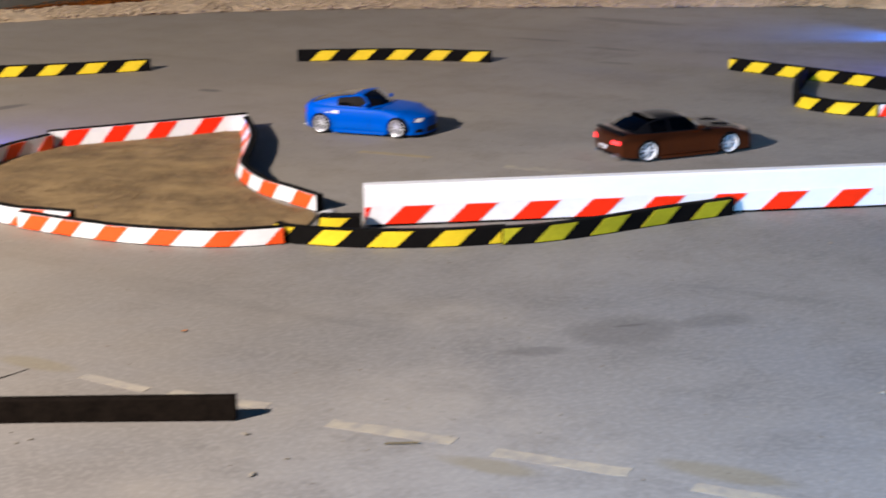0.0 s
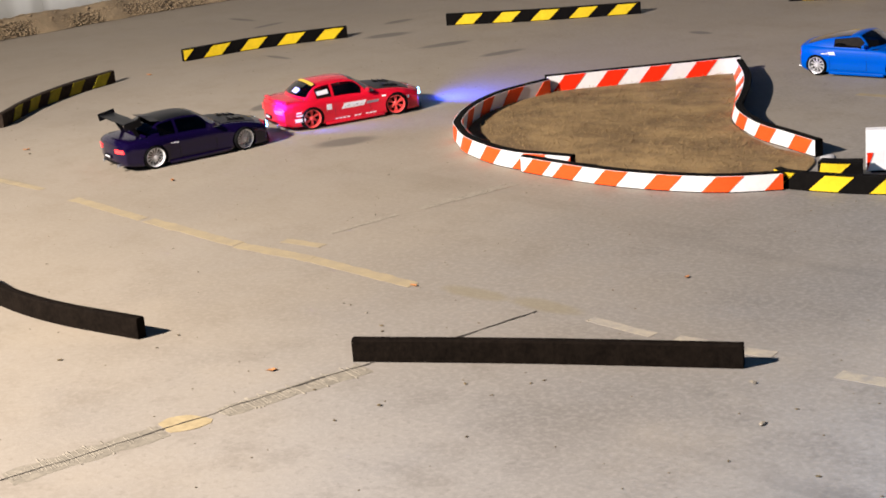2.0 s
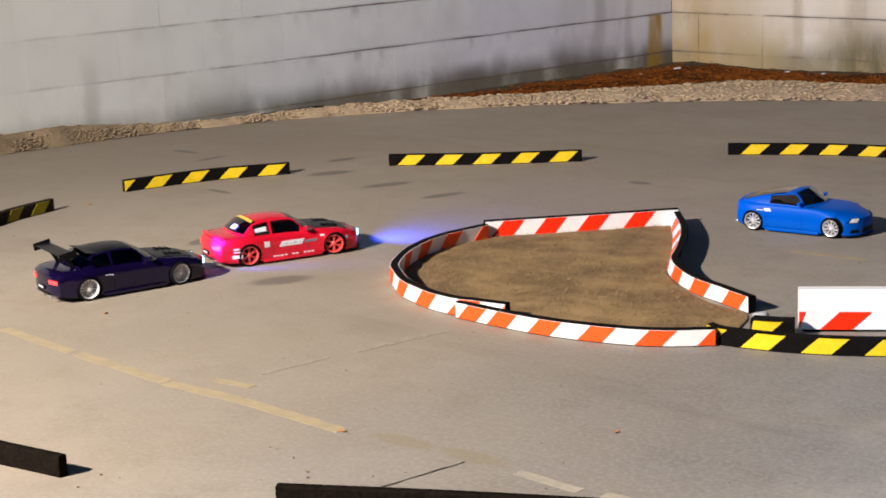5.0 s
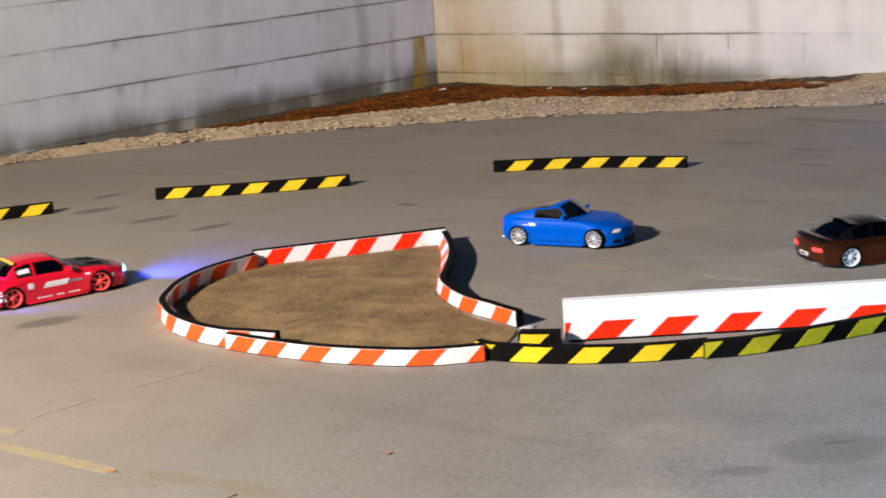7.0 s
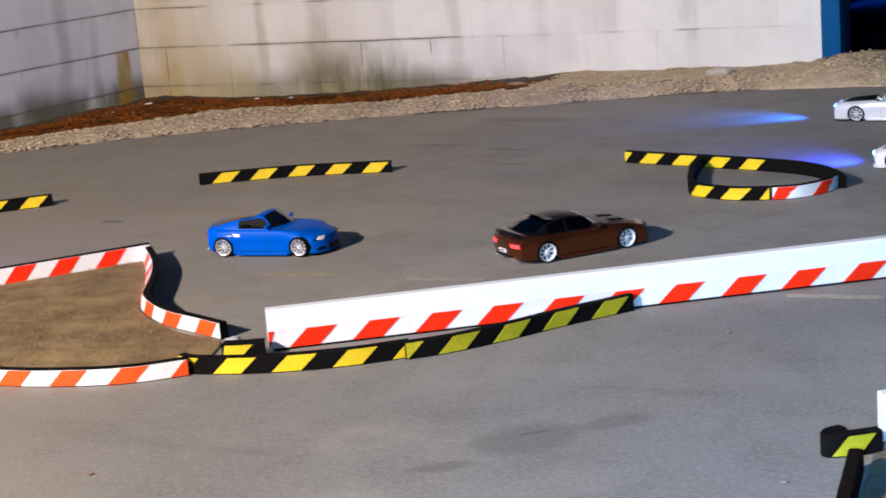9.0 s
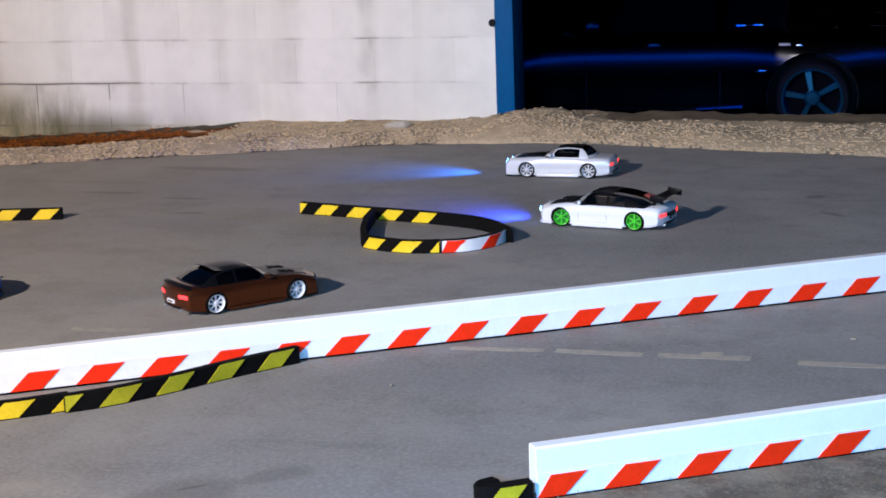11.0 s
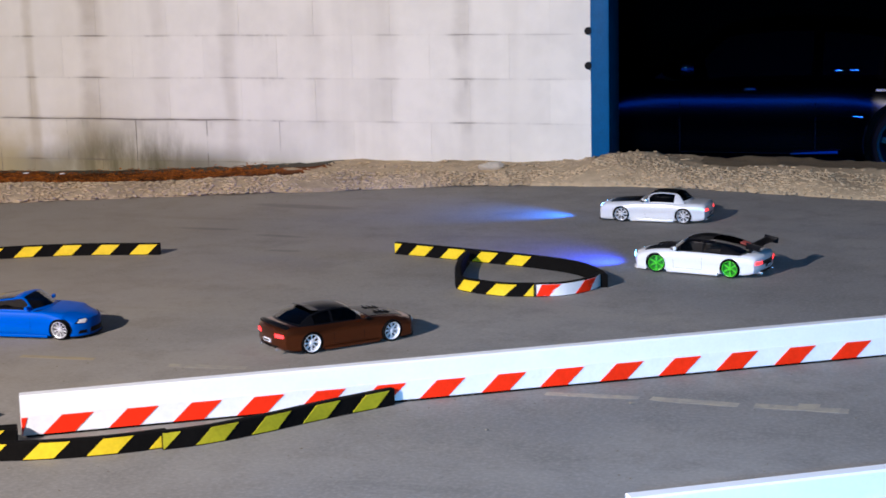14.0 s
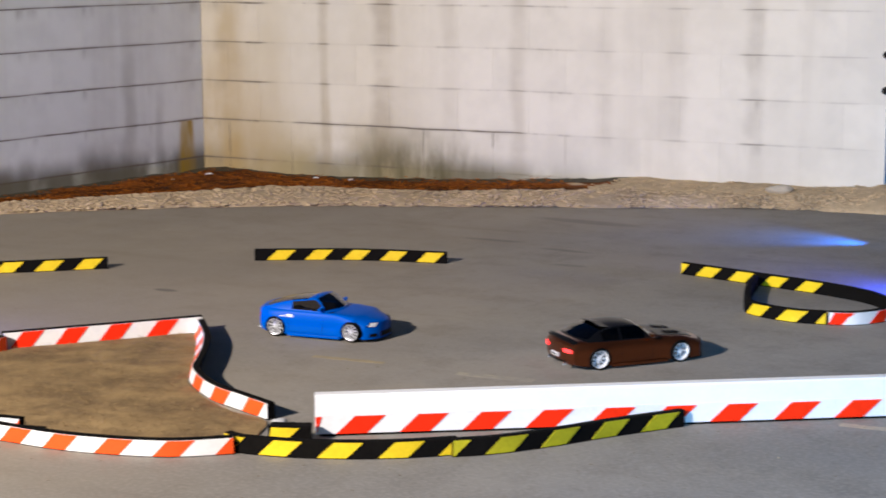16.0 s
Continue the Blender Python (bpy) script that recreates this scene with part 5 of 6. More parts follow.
            for t in ((0.0, 0.5) if soft else (0.0,)):
                if t == 0.0:
                    out.append(p1)
                else:
                    out.append(tuple(0.5 * (2 * b + (c - a) * t + (2 * a - 5 * b + 4 * c - d) * t * t + (3 * b - 3 * c + d - a) * t ** 3) for a, b, c, d in zip(p0, p1, p2, p3)))
        return out + [ctl[-1]]

    def side(self, sgn):
        def f(x, z):
            side, upper = self.section(x, False)
            return self.shaped(x, sgn * float(np.interp(z, [q[1] for q in side], [q[0] for q in side])), z)
        return f

    def top(self, x, y):
        side, upper = self.section(x, False)
        u = ([side[-1]] + upper)[::-1]
        return self.shaped(x, y, float(np.interp(abs(y), [q[0] for q in u], [q[1] for q in u])))

    def end(self, front):
        """Points of the nose or tail: c runs across it (-1 to 1), z up."""
        x = self.L1 if front else self.L0
        side, upper = self.section(x, False)
        pts = side + upper[:2]

        def f(c, z):
            return self.shaped(x, c * float(np.interp(z, [q[1] for q in pts], [q[0] for q in pts])), z)
        return f

    def shell(self, x, k):
        """A point of the cabin: k runs over half of it, 0 at the belt, 5 at the roof's edge, 10 at its middle."""
        ws, rf, rr, rw, top = self.cabin
        xb = min(max(x, self.L0), self.L1)
        zb = self.zs(xb) + (self.zt(xb) - self.zs(xb)) * 0.25
        wb = self.wid(xb) * 0.905
        zc = max(self.zc(x), zb + 0.0008)
        full = ease((zc - zb) / (top - zb))
        ze = zb + (zc - zb) * (0.80 + 0.08 * full)
        ye = wb - 0.60 * (ze - zb)
        if k <= 5:
            s = (0.0, 0.10, 0.35, 0.65, 0.91, 1.0)[k]
            y, z = wb + (ye - wb) * s + 0.0022 * math.sin(math.pi * s) * full, zb + (ze - zb) * s
        else:
            r = (0.945, 0.80, 0.55, 0.28, 0.0)[k - 6]
            y, z = ye * r, ze + (zc - ze) * (1 - r ** 2.3)
        a = (abs(y) / wb) ** 2
        x -= 0.034 * a * ease((x - rf + 0.02) / (ws - rf + 0.02))
        x += 0.022 * a * ease((rr + 0.01 - x) / (rr - rw + 0.01))
        return Vector((x, y, z))


def rc_car(name, m, label, style, k=1.0, steer=0.0):
    """A car body on four wheels, 1:10; x forward, wheels touch z = 0. k scales it up."""
    car = thing(name, m, label, style.get("category", "toy car"), style.get("group", "drift cars"))
    skin = CarSkin(style)
    W2, xf, xr, L0, L1 = skin.W, skin.xf, skin.xr, skin.L0, skin.L1
    belt, deck, nose = skin.belt, skin.deck, skin.nose
    ws, rf, rr, rw, top = skin.cabin
    paint = style["paint"]
    S = Matrix.Scale(k, 4)

    def put(pname, bm, material, parent=None, lab="", smooth=35):
        bmesh.ops.transform(bm, matrix=S, verts=bm.verts[:])
        return part(pname, bm, material, parent or car, lab, smooth)

    # body: rings along the length, with a gridded nose and tail
    bm = bmesh.new()
    xs = [L0 + (L1 - L0) * i / 72 for i in range(73)]
    xs = sorted(xs + [L0 + 0.003, L1 - 0.003, L1 - 0.009])
    rows = []
    for x in xs:
        half = skin.ring(x)
        rows.append([bm.verts.new(skin.shaped(x, y, z)) for y, z in half] + [bm.verts.new(skin.shaped(x, -y, z)) for y, z in reversed(half[1:-1])])
    n = len(rows[0])
    for x, a, b in zip(xs, rows, rows[1:]):
        for j in range(n):
            f = bm.faces.new((a[j], a[(j + 1) % n], b[(j + 1) % n], b[j]))
            c = f.calc_center_median()
            if rw + 0.012 < x < ws - 0.012 and c.z > 0.03 and abs(c.y) < W2 * 0.83:
                f.material_index = 1
    for x in (L0, L1):
        half = skin.ring(x)
        cols = 14
        grid = [[bm.verts.new(skin.shaped(x, y * (2 * i / cols - 1), z)) for i in range(cols + 1)] for y, z in half[1:-1]]
        for a, b in zip(grid, grid[1:]):
            for i in range(cols):
                bm.faces.new((a[i], a[i + 1], b[i + 1], b[i]))
    bmesh.ops.remove_doubles(bm, verts=bm.verts[:], dist=1e-5)
    body = put("body", bm, (paint, INTERIOR), smooth=38)
    # wheel arches cut out of the body
    cut = bmesh.new()
    arch = 0.0350
    for x in (xf, xr):
        for s in (1, -1):
            bmesh.ops.create_cone(cut, cap_ends=True, segments=40, radius1=arch, radius2=arch, depth=0.06,
                                  matrix=Matrix.Translation((x, s * (W2 + 0.006), 0.029)) @ Matrix.Rotation(math.pi / 2, 4, "X"))
    bmesh.ops.transform(cut, matrix=S, verts=cut.verts[:])
    cutter = mesh_object("cutter", cut, DARKTRIM, 0)
    cutter.data.materials.clear()
    mod = body.modifiers.new("arches", "BOOLEAN")
    mod.operation, mod.solver, mod.object = "DIFFERENCE", "EXACT", cutter
    body.parent = None
    deps = bpy.context.evaluated_depsgraph_get()
    deps.update()
    done = bpy.data.meshes.new_from_object(body.evaluated_get(deps))
    body.modifiers.clear()
    old, body.data = body.data, done
    bpy.data.meshes.remove(old)
    body.parent = car
    cm = cutter.data
    bpy.data.objects.remove(cutter)
    bpy.data.meshes.remove(cm)
    for x in (xf, xr):
        for s in (1, -1):
            well = bmesh.new()
            for i in range(13):
                a = math.pi * (i / 12 * 1.16 - 0.08)
                for r in (arch - 0.0004, arch + 0.0012):
                    for y in (W2 * 0.62, W2 * 0.95):
                        well.verts.new((x + r * math.cos(a), s * y, 0.029 + r * math.sin(a)))
            well.verts.ensure_lookup_table()
            v = well.verts
            for i in range(12):
                o = i * 4
                for p, q in ((0, 1), (3, 2), (2, 0), (1, 3)):
                    well.faces.new((v[o + p], v[o + q], v[o + 4 + q], v[o + 4 + p]))
            put("wheel_well", well, DARKTRIM)
    # cabin: one skin, cut into roof, pillars and panes
    bp, q0, q1 = style.get("windows", (-0.058, -0.114, 0.052))
    quarter = style.get("quarter", True)
    cuts = [rw + 0.007, rr + 0.003, rf - 0.004, ws - 0.007, q0, q1, bp - 0.004, bp + 0.004]
    st = sorted(set([round(q, 5) for q in cuts] + [round(rw - 0.002 + (ws + 0.004 - rw) * i / 30, 5) for i in range(31)]))
    st = [a for i, a in enumerate(st) if i == 0 or a - st[i - 1] > 0.0012 or a in [round(q, 5) for q in cuts]]
    pieces = {}

    def kind(xm, kk, left):
        if kk >= 6 and rw + 0.007 < xm < rr + 0.003:
            return "rear_window"
        if kk >= 6 and rf - 0.004 < xm < ws - 0.007:
            return "windscreen"
        if 1 <= kk <= 3 and q0 < xm < q1 and not bp - 0.004 < xm < bp + 0.004 and (quarter or xm > bp):
            return ("door_window" if xm > bp else "quarter_window") + left
        return "roof" if kk >= 5 and rr + 0.003 < xm < rf - 0.004 else "pillars"

    for a, b in zip(st, st[1:]):
        for c in range(20):
            kk = min(c, 19 - c)
            pieces.setdefault(kind((a + b) / 2, kk, "+" if c < 10 else "-"), []).append((a, b, c))
    tint = style.get("glass", GLASS)
    for what, cells in sorted(pieces.items()):
        g, made = bmesh.new(), {}

        def corner(x, c):
            if (x, c) not in made:
                q = skin.shell(x, min(c, 20 - c))
                made[x, c] = g.verts.new((q.x, q.y if c <= 10 else -q.y, q.z))
            return made[x, c]

        for a, b, c in cells:
            q = [corner(a, c), corner(b, c), corner(b, c + 1), corner(a, c + 1)]
            g.faces.new(q)
        bmesh.ops.recalc_face_normals(g, faces=g.faces[:])
        if sum(f.normal.z for f in g.faces) < 0:
            bmesh.ops.reverse_faces(g, faces=g.faces[:])
        bmesh.ops.solidify(g, geom=g.faces[:], thickness=0.0010 if "window" in what or what == "windscreen" else 0.0020)
        side = what[:-1] if what[-1] in "+-" else what
        if side in ("roof", "pillars"):
            put("roof" if side == "roof" else "cabin_frame", g, style.get("roof", paint) if side == "roof" else style.get("pillar", paint), smooth=45)
        else:
            glass = style.get("side_glass", tint) if side in ("door_window", "quarter_window") else tint
            ob = put(side, g, glass, smooth=45)
            ob.visible_shadow = False
    # thin dark gaps round the doors, bonnet and boot
    for s in (1, -1):
        fs, nr = skin.side(s), (0, s, 0.15)
        lo, hi = 0.020, belt - 0.006
        for x0, x1, z0, z1 in ((bp - 0.0004, bp + 0.0004, lo, hi), (q1 - 0.004 - 0.0004, q1 - 0.004 + 0.0004, lo, hi), (bp, q1 - 0.004, lo - 0.0003, lo + 0.0003), (L1 - 0.062, L1 - 0.0612, 0.030, nose - 0.006)):
            put("panel_gap", skin_patch(fs, ((x0, z0), (x1, z0), (x1, z1), (x0, z1)), nr, 0.0003, 4, 4), style.get("gaps", DARKTRIM), smooth=0)
        mir = box((-0.005, -0.0095, -0.0052), (0.006, 0.0095, 0.0052), 0.003, Matrix.Translation((q1 - 0.010, s * (W2 * 0.955), belt + 0.009)) @ Matrix.Rotation(radians(14 * s), 4, "Z"))
        put("side_mirror", mir, style.get("mirror", paint))
        sk = bmesh.new()
        add_box(sk, (xr + 0.040, s * W2 * 0.955 - 0.004, 0.0055), (xf - 0.040, s * W2 * 0.955 + 0.0065, 0.0145), None, 0.0022)
        put("side_skirt", sk, style.get("skirt", paint))
        lz0, lz1, lc0, lc1 = style.get("lamp_box", (0.016, 0.0035, 0.46, 0.97))
        face = skin.end(True)
        put("lamp_bezel", skin_patch(face, ((s * lc0 * 0.96, nose - lz0 - 0.0015), (s * lc1, nose - lz0 + 0.0005), (s * lc1, nose - lz1 + 0.0015), (s * lc0 * 0.96, nose - lz1 + 0.0010)), (1, 0, 0.1), 0.0006, 8, 3), DARKTRIM)
        put("headlight", skin_patch(face, ((s * lc0, nose - lz0), (s * (lc1 - 0.06), nose - lz0 + 0.002), (s * (lc1 - 0.03), nose - lz1), (s * lc0, nose - lz1)), (1, 0, 0.1), 0.0022, 8, 3), style.get("lamps", LENS), smooth=50)
        back = skin.end(False)
        tz0, tz1, tc0, tc1 = 0.032, 0.022, 0.52, 0.92
        put("tail_light", skin_patch(back, ((s * tc0, deck - tz0), (s * tc1, deck - tz0), (s * tc1, deck - tz1), (s * tc0, deck - tz1)), (-1, 0, 0.05), 0.0016, 6, 3), style.get("tails", TAIL), smooth=50)
        pipe = lathe([(0.0030, -0.012), (0.0052, -0.012), (0.0052, 0.010), (0.0042, 0.010), (0.0030, 0.006)], 16)
        bmesh.ops.transform(pipe, matrix=Matrix.Translation((L0 + 0.012, s * W2 * 0.52, 0.0165)) @ Matrix.Rotation(math.pi / 2, 4, "Z"), verts=pipe.verts[:])
        put("exhaust_tip", pipe, CHROME)
        put("bumper_vent", skin_patch(face, ((s * 0.60, 0.016), (s * 0.88, 0.016), (s * 0.84, 0.026), (s * 0.62, 0.026)), (1, 0, 0), 0.0008, 5, 2), DARKTRIM)
        if style.get("handles"):
            for hx in style["handles"]:
                grip = skin_patch(fs, ((hx - 0.0045, belt - 0.0080), (hx + 0.0045, belt - 0.0080), (hx + 0.0040, belt - 0.0062), (hx - 0.0040, belt - 0.0062)), nr, 0.0035, 3, 1)
                put("door_handle", grip, CHROME, lab="chrome door handle")
        # reflection along the sill, put on as a blue strip
        if style.get("sill_trim"):
            x0, x1 = style["sill_trim"]
            put("sill_trim", skin_patch(fs, ((x0, 0.0205), (x1, 0.0190), (x1, 0.0200), (x0, 0.0225)), nr, 0.0075, 6, 1), SILLGLINT, lab="thin strip coloured as a blue reflection along the sill")
        # chrome pieces added as stand-ins for small glints on the body
        for x0, x1, z0 in style.get("glints", ()):
            y0 = skin.shell((x0 + x1) / 2, 1).y if z0 > belt else fs((x0 + x1) / 2, z0).y * s
            put("chrome_glint", box((x0, s * y0 - 0.0012, z0 - 0.0006), (x1, s * y0 + 0.0012, z0 + 0.0006), 0.0004), CHROME, lab="small chrome piece standing in for a glint")
        for x0, x1, z0, z1, lean, mt in style.get("stickers", ()):
            put("sticker", skin_patch(fs, ((x0, z0), (x1, z0), (x1 + lean, z1), (x0 + lean, z1)), nr, 0.0006, max(2, int((x1 - x0) / 0.008)), 3), mt, lab="pale advertising sticker with no readable words", smooth=0)
        for x0, kk, x1, mt in style.get("window_stickers", ()):
            g = [skin.shell(x, q) for x, q in ((x0, 2), (x1, 2), (x1, 3), (x0, 3))]
            put("window_sticker", quad_panel([(q.x, s * (q.y + 0.0014), q.z) for q in g], 0.0010), mt, lab="white sticker on the side window", smooth=0)
    if "bonnet" in style:
        wide = W2 * 0.74
        bon = put("bonnet", skin_patch(lambda x, v: skin.top(x, v * wide * (1 - 0.10 * (x - ws) / (L1 - ws))), ((ws - 0.004, -1), (L1 - 0.036, -1), (L1 - 0.036, 1), (ws - 0.004, 1)), (0, 0, 1), 0.0014, 10, 10),
                  style["bonnet"], lab="matt black vented bonnet" if style["bonnet"] is CARBON else "", smooth=40)
        if style.get("vents", True):
            for s in (1, -1):
                for dx in (0.0, 0.017, 0.034):
                    slot = box((-0.0055, -0.013, -0.0012), (0.0055, 0.013, 0.0012), 0.0008, Matrix.Translation(skin.top(ws + 0.040 + dx, s * 0.034) + Vector((0, 0, 0.0034))) @ Matrix.Rotation(radians(16), 4, "Y"))
                    put("vent_louvre", slot, style["bonnet"], bon)
    for x0, x1, y0, y1 in ((rw - 0.012, L0 + 0.024, W2 * 0.72, W2 * 0.735), (rw - 0.012, L0 + 0.024, -W2 * 0.735, -W2 * 0.72)):
        put("panel_gap", skin_patch(skin.top, ((x0, y0), (x1, y0), (x1, y1), (x0, y1)), (0, 0, 1), 0.0003, 6, 1), DARKTRIM, smooth=0)
    # bumpers' dark openings, splitter, diffuser, plates
    face, back = skin.end(True), skin.end(False)
    put("grille", skin_patch(face, ((-0.48, 0.015), (0.48, 0.015), (0.44, 0.030), (-0.44, 0.030)), (1, 0, 0), 0.0009, 10, 3), DARKTRIM)
    lip = skin_patch(lambda x, v: skin.shaped(x, v * skin.wid(x) * 0.96, 0.0085), ((L1 - 0.05, -1), (L1 + 0.004, -1), (L1 + 0.004, 1), (L1 - 0.05, 1)), (0, 0, 1), 0.0005, 6, 12, 0.0022)
    put("splitter", lip, style.get("splitter", DARKTRIM))
    put("diffuser", skin_patch(back, ((-0.66, 0.0185), (0.66, 0.0185), (0.60, 0.0255), (-0.60, 0.0255)), (-1, 0, 0), 0.0010, 8, 2), DARKTRIM)
    if style.get("garnish"):
        put("tail_garnish", skin_patch(back, ((-0.46, deck - 0.034), (0.46, deck - 0.034), (0.46, deck - 0.022), (-0.46, deck - 0.022)), (-1, 0, 0), 0.0010, 8, 2), style["garnish"])
    px = back(0.0, 0.040).x
    plate = put("rear_plate", box((px - 0.0032, -0.021, 0.0325), (px + 0.002, 0.021, 0.0425), 0.001), style.get("plate", DARKTRIM))
    put("plate_bar", box((px - 0.0040, -0.015, 0.0355), (px - 0.0028, 0.015, 0.0395)), DECAL if style.get("plate", DARKTRIM) is DARKTRIM else DARKTRIM, plate)
    if style.get("sash"):
        g = []
        for x, ks in ((rr - 0.001, (7, 8, 9, 10)), (rr - 0.0115, (10, 9, 8, 7))):
            g.append([skin.shell(x, q) for q in ks])
        ring = [Vector((q.x, q.y, q.z)) for q in g[0]] + [Vector((q.x, q.y, q.z)) for q in g[1]]
        bm = bmesh.new()
        for sg in (1, -1):
            for i in range(3):
                a, b, c, d = ring[i], ring[i + 1], ring[6 - i], ring[7 - i]
                quad_panel([Vector((q.x - 0.0007, sg * q.y, q.z + 0.0012)) for q in (a, b, c, d)], 0.0008, bm)
        put("window_sash", bm, style["sash"], lab="coloured sun strip on the rear window", smooth=0)
    if style.get("rear_label"):
        a, b = skin.shell(rw + (rr - rw) * 0.42, 9), skin.shell(rw + (rr - rw) * 0.20, 9)
        y0, y1 = style["rear_label"]
        put("window_sticker", quad_panel([(q.x - 0.0008, y, q.z + 0.0018) for q, y in ((a, y0), (a, y1), (b, y1), (b, y0))], 0.001), style.get("label_paint", DECAL), lab="sticker on the rear window", smooth=0)
    if style.get("visor"):
        a, b = skin.shell(rr + 0.002, 6), skin.shell(rr - 0.020, 10)
        bm = bmesh.new()
        for sg in (1, -1):
            quad_panel([(rr + 0.004, 0, top - 0.002), (a.x, sg * a.y, a.z + 0.001), (a.x - 0.022, sg * a.y * 0.98, a.z + 0.004), (rr - 0.022, 0, top + 0.001)], 0.0018, bm)
        put("roof_visor", bm, CARBON, lab="black roof spoiler over the rear window", smooth=0)
    if style.get("ducktail"):
        lipf = skin_patch(skin.top, ((L0 + 0.006, -W2 * 0.80), (L0 + 0.018, -W2 * 0.84), (L0 + 0.018, W2 * 0.84), (L0 + 0.006, W2 * 0.80)), (-0.5, 0, 1), 0.0075, 3, 10)
        put("boot_spoiler", lipf, style["ducktail"])
    if style.get("wing"):
        zh, xw, span = style["wing"]
        lean = Matrix.Translation((xw, 0, zh)) @ Matrix.Rotation(radians(-10), 4, "Y")
        foil = bmesh.new()
        prof = [(0.020, 0.0), (0.012, 0.0028), (-0.004, 0.0036), (-0.022, 0.0062), (-0.0235, 0.0050), (-0.006, 0.0006), (0.012, -0.0012)]
        ends = [[foil.verts.new(lean @ Vector((px, y, pz))) for px, pz in prof] for y in (-span, span)]
        for i in range(len(prof)):
            j = (i + 1) % len(prof)
            foil.faces.new((ends[0][i], ends[0][j], ends[1][j], ends[1][i]))
        foil.faces.new(ends[0])
        foil.faces.new(list(reversed(ends[1])))
        wing = put("rear_wing", foil, CARBON, lab="black rear wing on struts")
        for s in (1, -1):
            put("end_plate", box((-0.026, s * span - 0.0012, -0.010), (0.022, s * span + 0.0012, 0.010), 0.001, lean), CARBON, wing)
            foot = min(0.052, span * 0.6)
            zf = skin.top(min(xw + 0.030, rw), foot).z
            put("wing_strut", quad_panel([(xw + 0.032, s * foot, zf - 0.002), (xw + 0.006, s * foot, zh + 0.001), (xw - 0.005, s * foot, zh + 0.001), (xw + 0.019, s * foot, zf - 0.002)], 0.0024), CARBON, wing, smooth=0)
    # wheels
    wk = style.get("wheel", 1.0)
    rad, wd = 0.0315 * wk, 0.013
    tyre_bm = lathe([(0.0262 * wk, -wd), (0.0295 * wk, -wd), (0.0310 * wk, -wd * 0.86), (rad, -wd * 0.62), (rad, wd * 0.62), (0.0310 * wk, wd * 0.86), (0.0295 * wk, wd), (0.0262 * wk, wd)], 36)
    bmesh.ops.transform(tyre_bm, matrix=S, verts=tyre_bm.verts[:])
    tme = bpy.data.meshes.new("tyre")
    bmesh.ops.recalc_face_normals(tyre_bm, faces=tyre_bm.faces[:])
    tyre_bm.to_mesh(tme)
    tyre_bm.free()
    tme.materials.append(RUBBER)
    tme.shade_smooth()
    tme.set_sharp_from_angle(angle=radians(35))
    rb = wheel_rim(36, style.get("spokes", 6), k, 0.0265 * wk, style.get("spoke", 0.0028), style.get("twin", False))
    if style.get("spin"):
        bmesh.ops.rotate(rb, cent=(0, 0, 0), matrix=Matrix.Rotation(radians(style["spin"]), 3, "Y"), verts=rb.verts[:])
    bmesh.ops.recalc_face_normals(rb, faces=rb.faces[:])
    rme = bpy.data.meshes.new("rim")
    rb.to_mesh(rme)
    rb.free()
    rme.materials.append(style["rims"])
    rme.shade_smooth()
    rme.set_sharp_from_angle(angle=radians(35))
    disc = lathe([(0.0, -0.004), (0.0215, -0.004), (0.0215, -0.001), (0.0, -0.001)], 24)
    bmesh.ops.transform(disc, matrix=S, verts=disc.verts[:])
    dme = bpy.data.meshes.new("disc")
    disc.to_mesh(dme)
    disc.free()
    dme.materials.append(style.get("discs", DARKTRIM))
    for x, turn in ((xf, steer), (xr, 0.0)):
        for s in (1, -1):
            mm = Matrix.Translation(Vector((x, s * (W2 - 0.0125), rad)) * k) @ Matrix.Rotation(radians(turn), 4, "Z") @ Matrix.Rotation(radians(-4.5 * s), 4, "X") @ Matrix.Rotation(0 if s > 0 else math.pi, 4, "Z")
            wheel = share("wheel", tme, car, mm)
            share("rim", rme, wheel, Matrix())
            share("brake_disc", dme, wheel, Matrix())
    return car


def at(x, y, heading):
    return pose(x, y, 0.001, 0, 0, heading)


def tinted(name, colour):
    m = bpy.data.materials.new(name)
    m.use_nodes = True
    b = m.node_tree.nodes["Principled BSDF"]
    b.inputs["Base Color"].default_value = (*colour, 1)
    b.inputs["Roughness"].default_value, b.inputs["IOR"].default_value, b.inputs["Transmission Weight"].default_value = 0.04, 1.35, 1.0
    return m


INTERIOR = mat("dark_shell_inside", (0.020, 0.018, 0.016), 0.7, var=0.2)
SMOKE = tinted("smoked_clear_window", (0.40, 0.36, 0.33))
DARKSMOKE = tinted("dark_smoked_window", (0.05, 0.045, 0.045))
REDPAINT = mat("red_car_paint", (0.62, 0.006, 0.022), 0.25, var=0.05, coat=0.3, spec=0.4)
PURPLE = mat("dark_violet_car_paint", (0.0045, 0.0014, 0.022), 0.20, var=0.06, coat=0.3, spec=0.3)
WHITEPAINT = mat("white_car_paint", (0.82, 0.81, 0.80), 0.30, var=0.03, coat=0.4)
GOLD = mat("bronze_car_paint", (0.165, 0.047, 0.014), 0.28, metal=0.85, var=0.06, coat=0.2)
BLUEPAINT = mat("bright_blue_car_paint", (0.0004, 0.088, 0.50), 0.45, var=0.05, spec=0.12)
SILVER = mat("silver_car_paint", (0.74, 0.74, 0.74), 0.30, metal=0.15, var=0.05, coat=0.4)
# navy taken down to black: the garage's shade is in the paint
SHADENAVY = mat("shade_black_navy_paint", (0.0001, 0.0001, 0.0002), 0.21, var=0.06, spec=0.14)
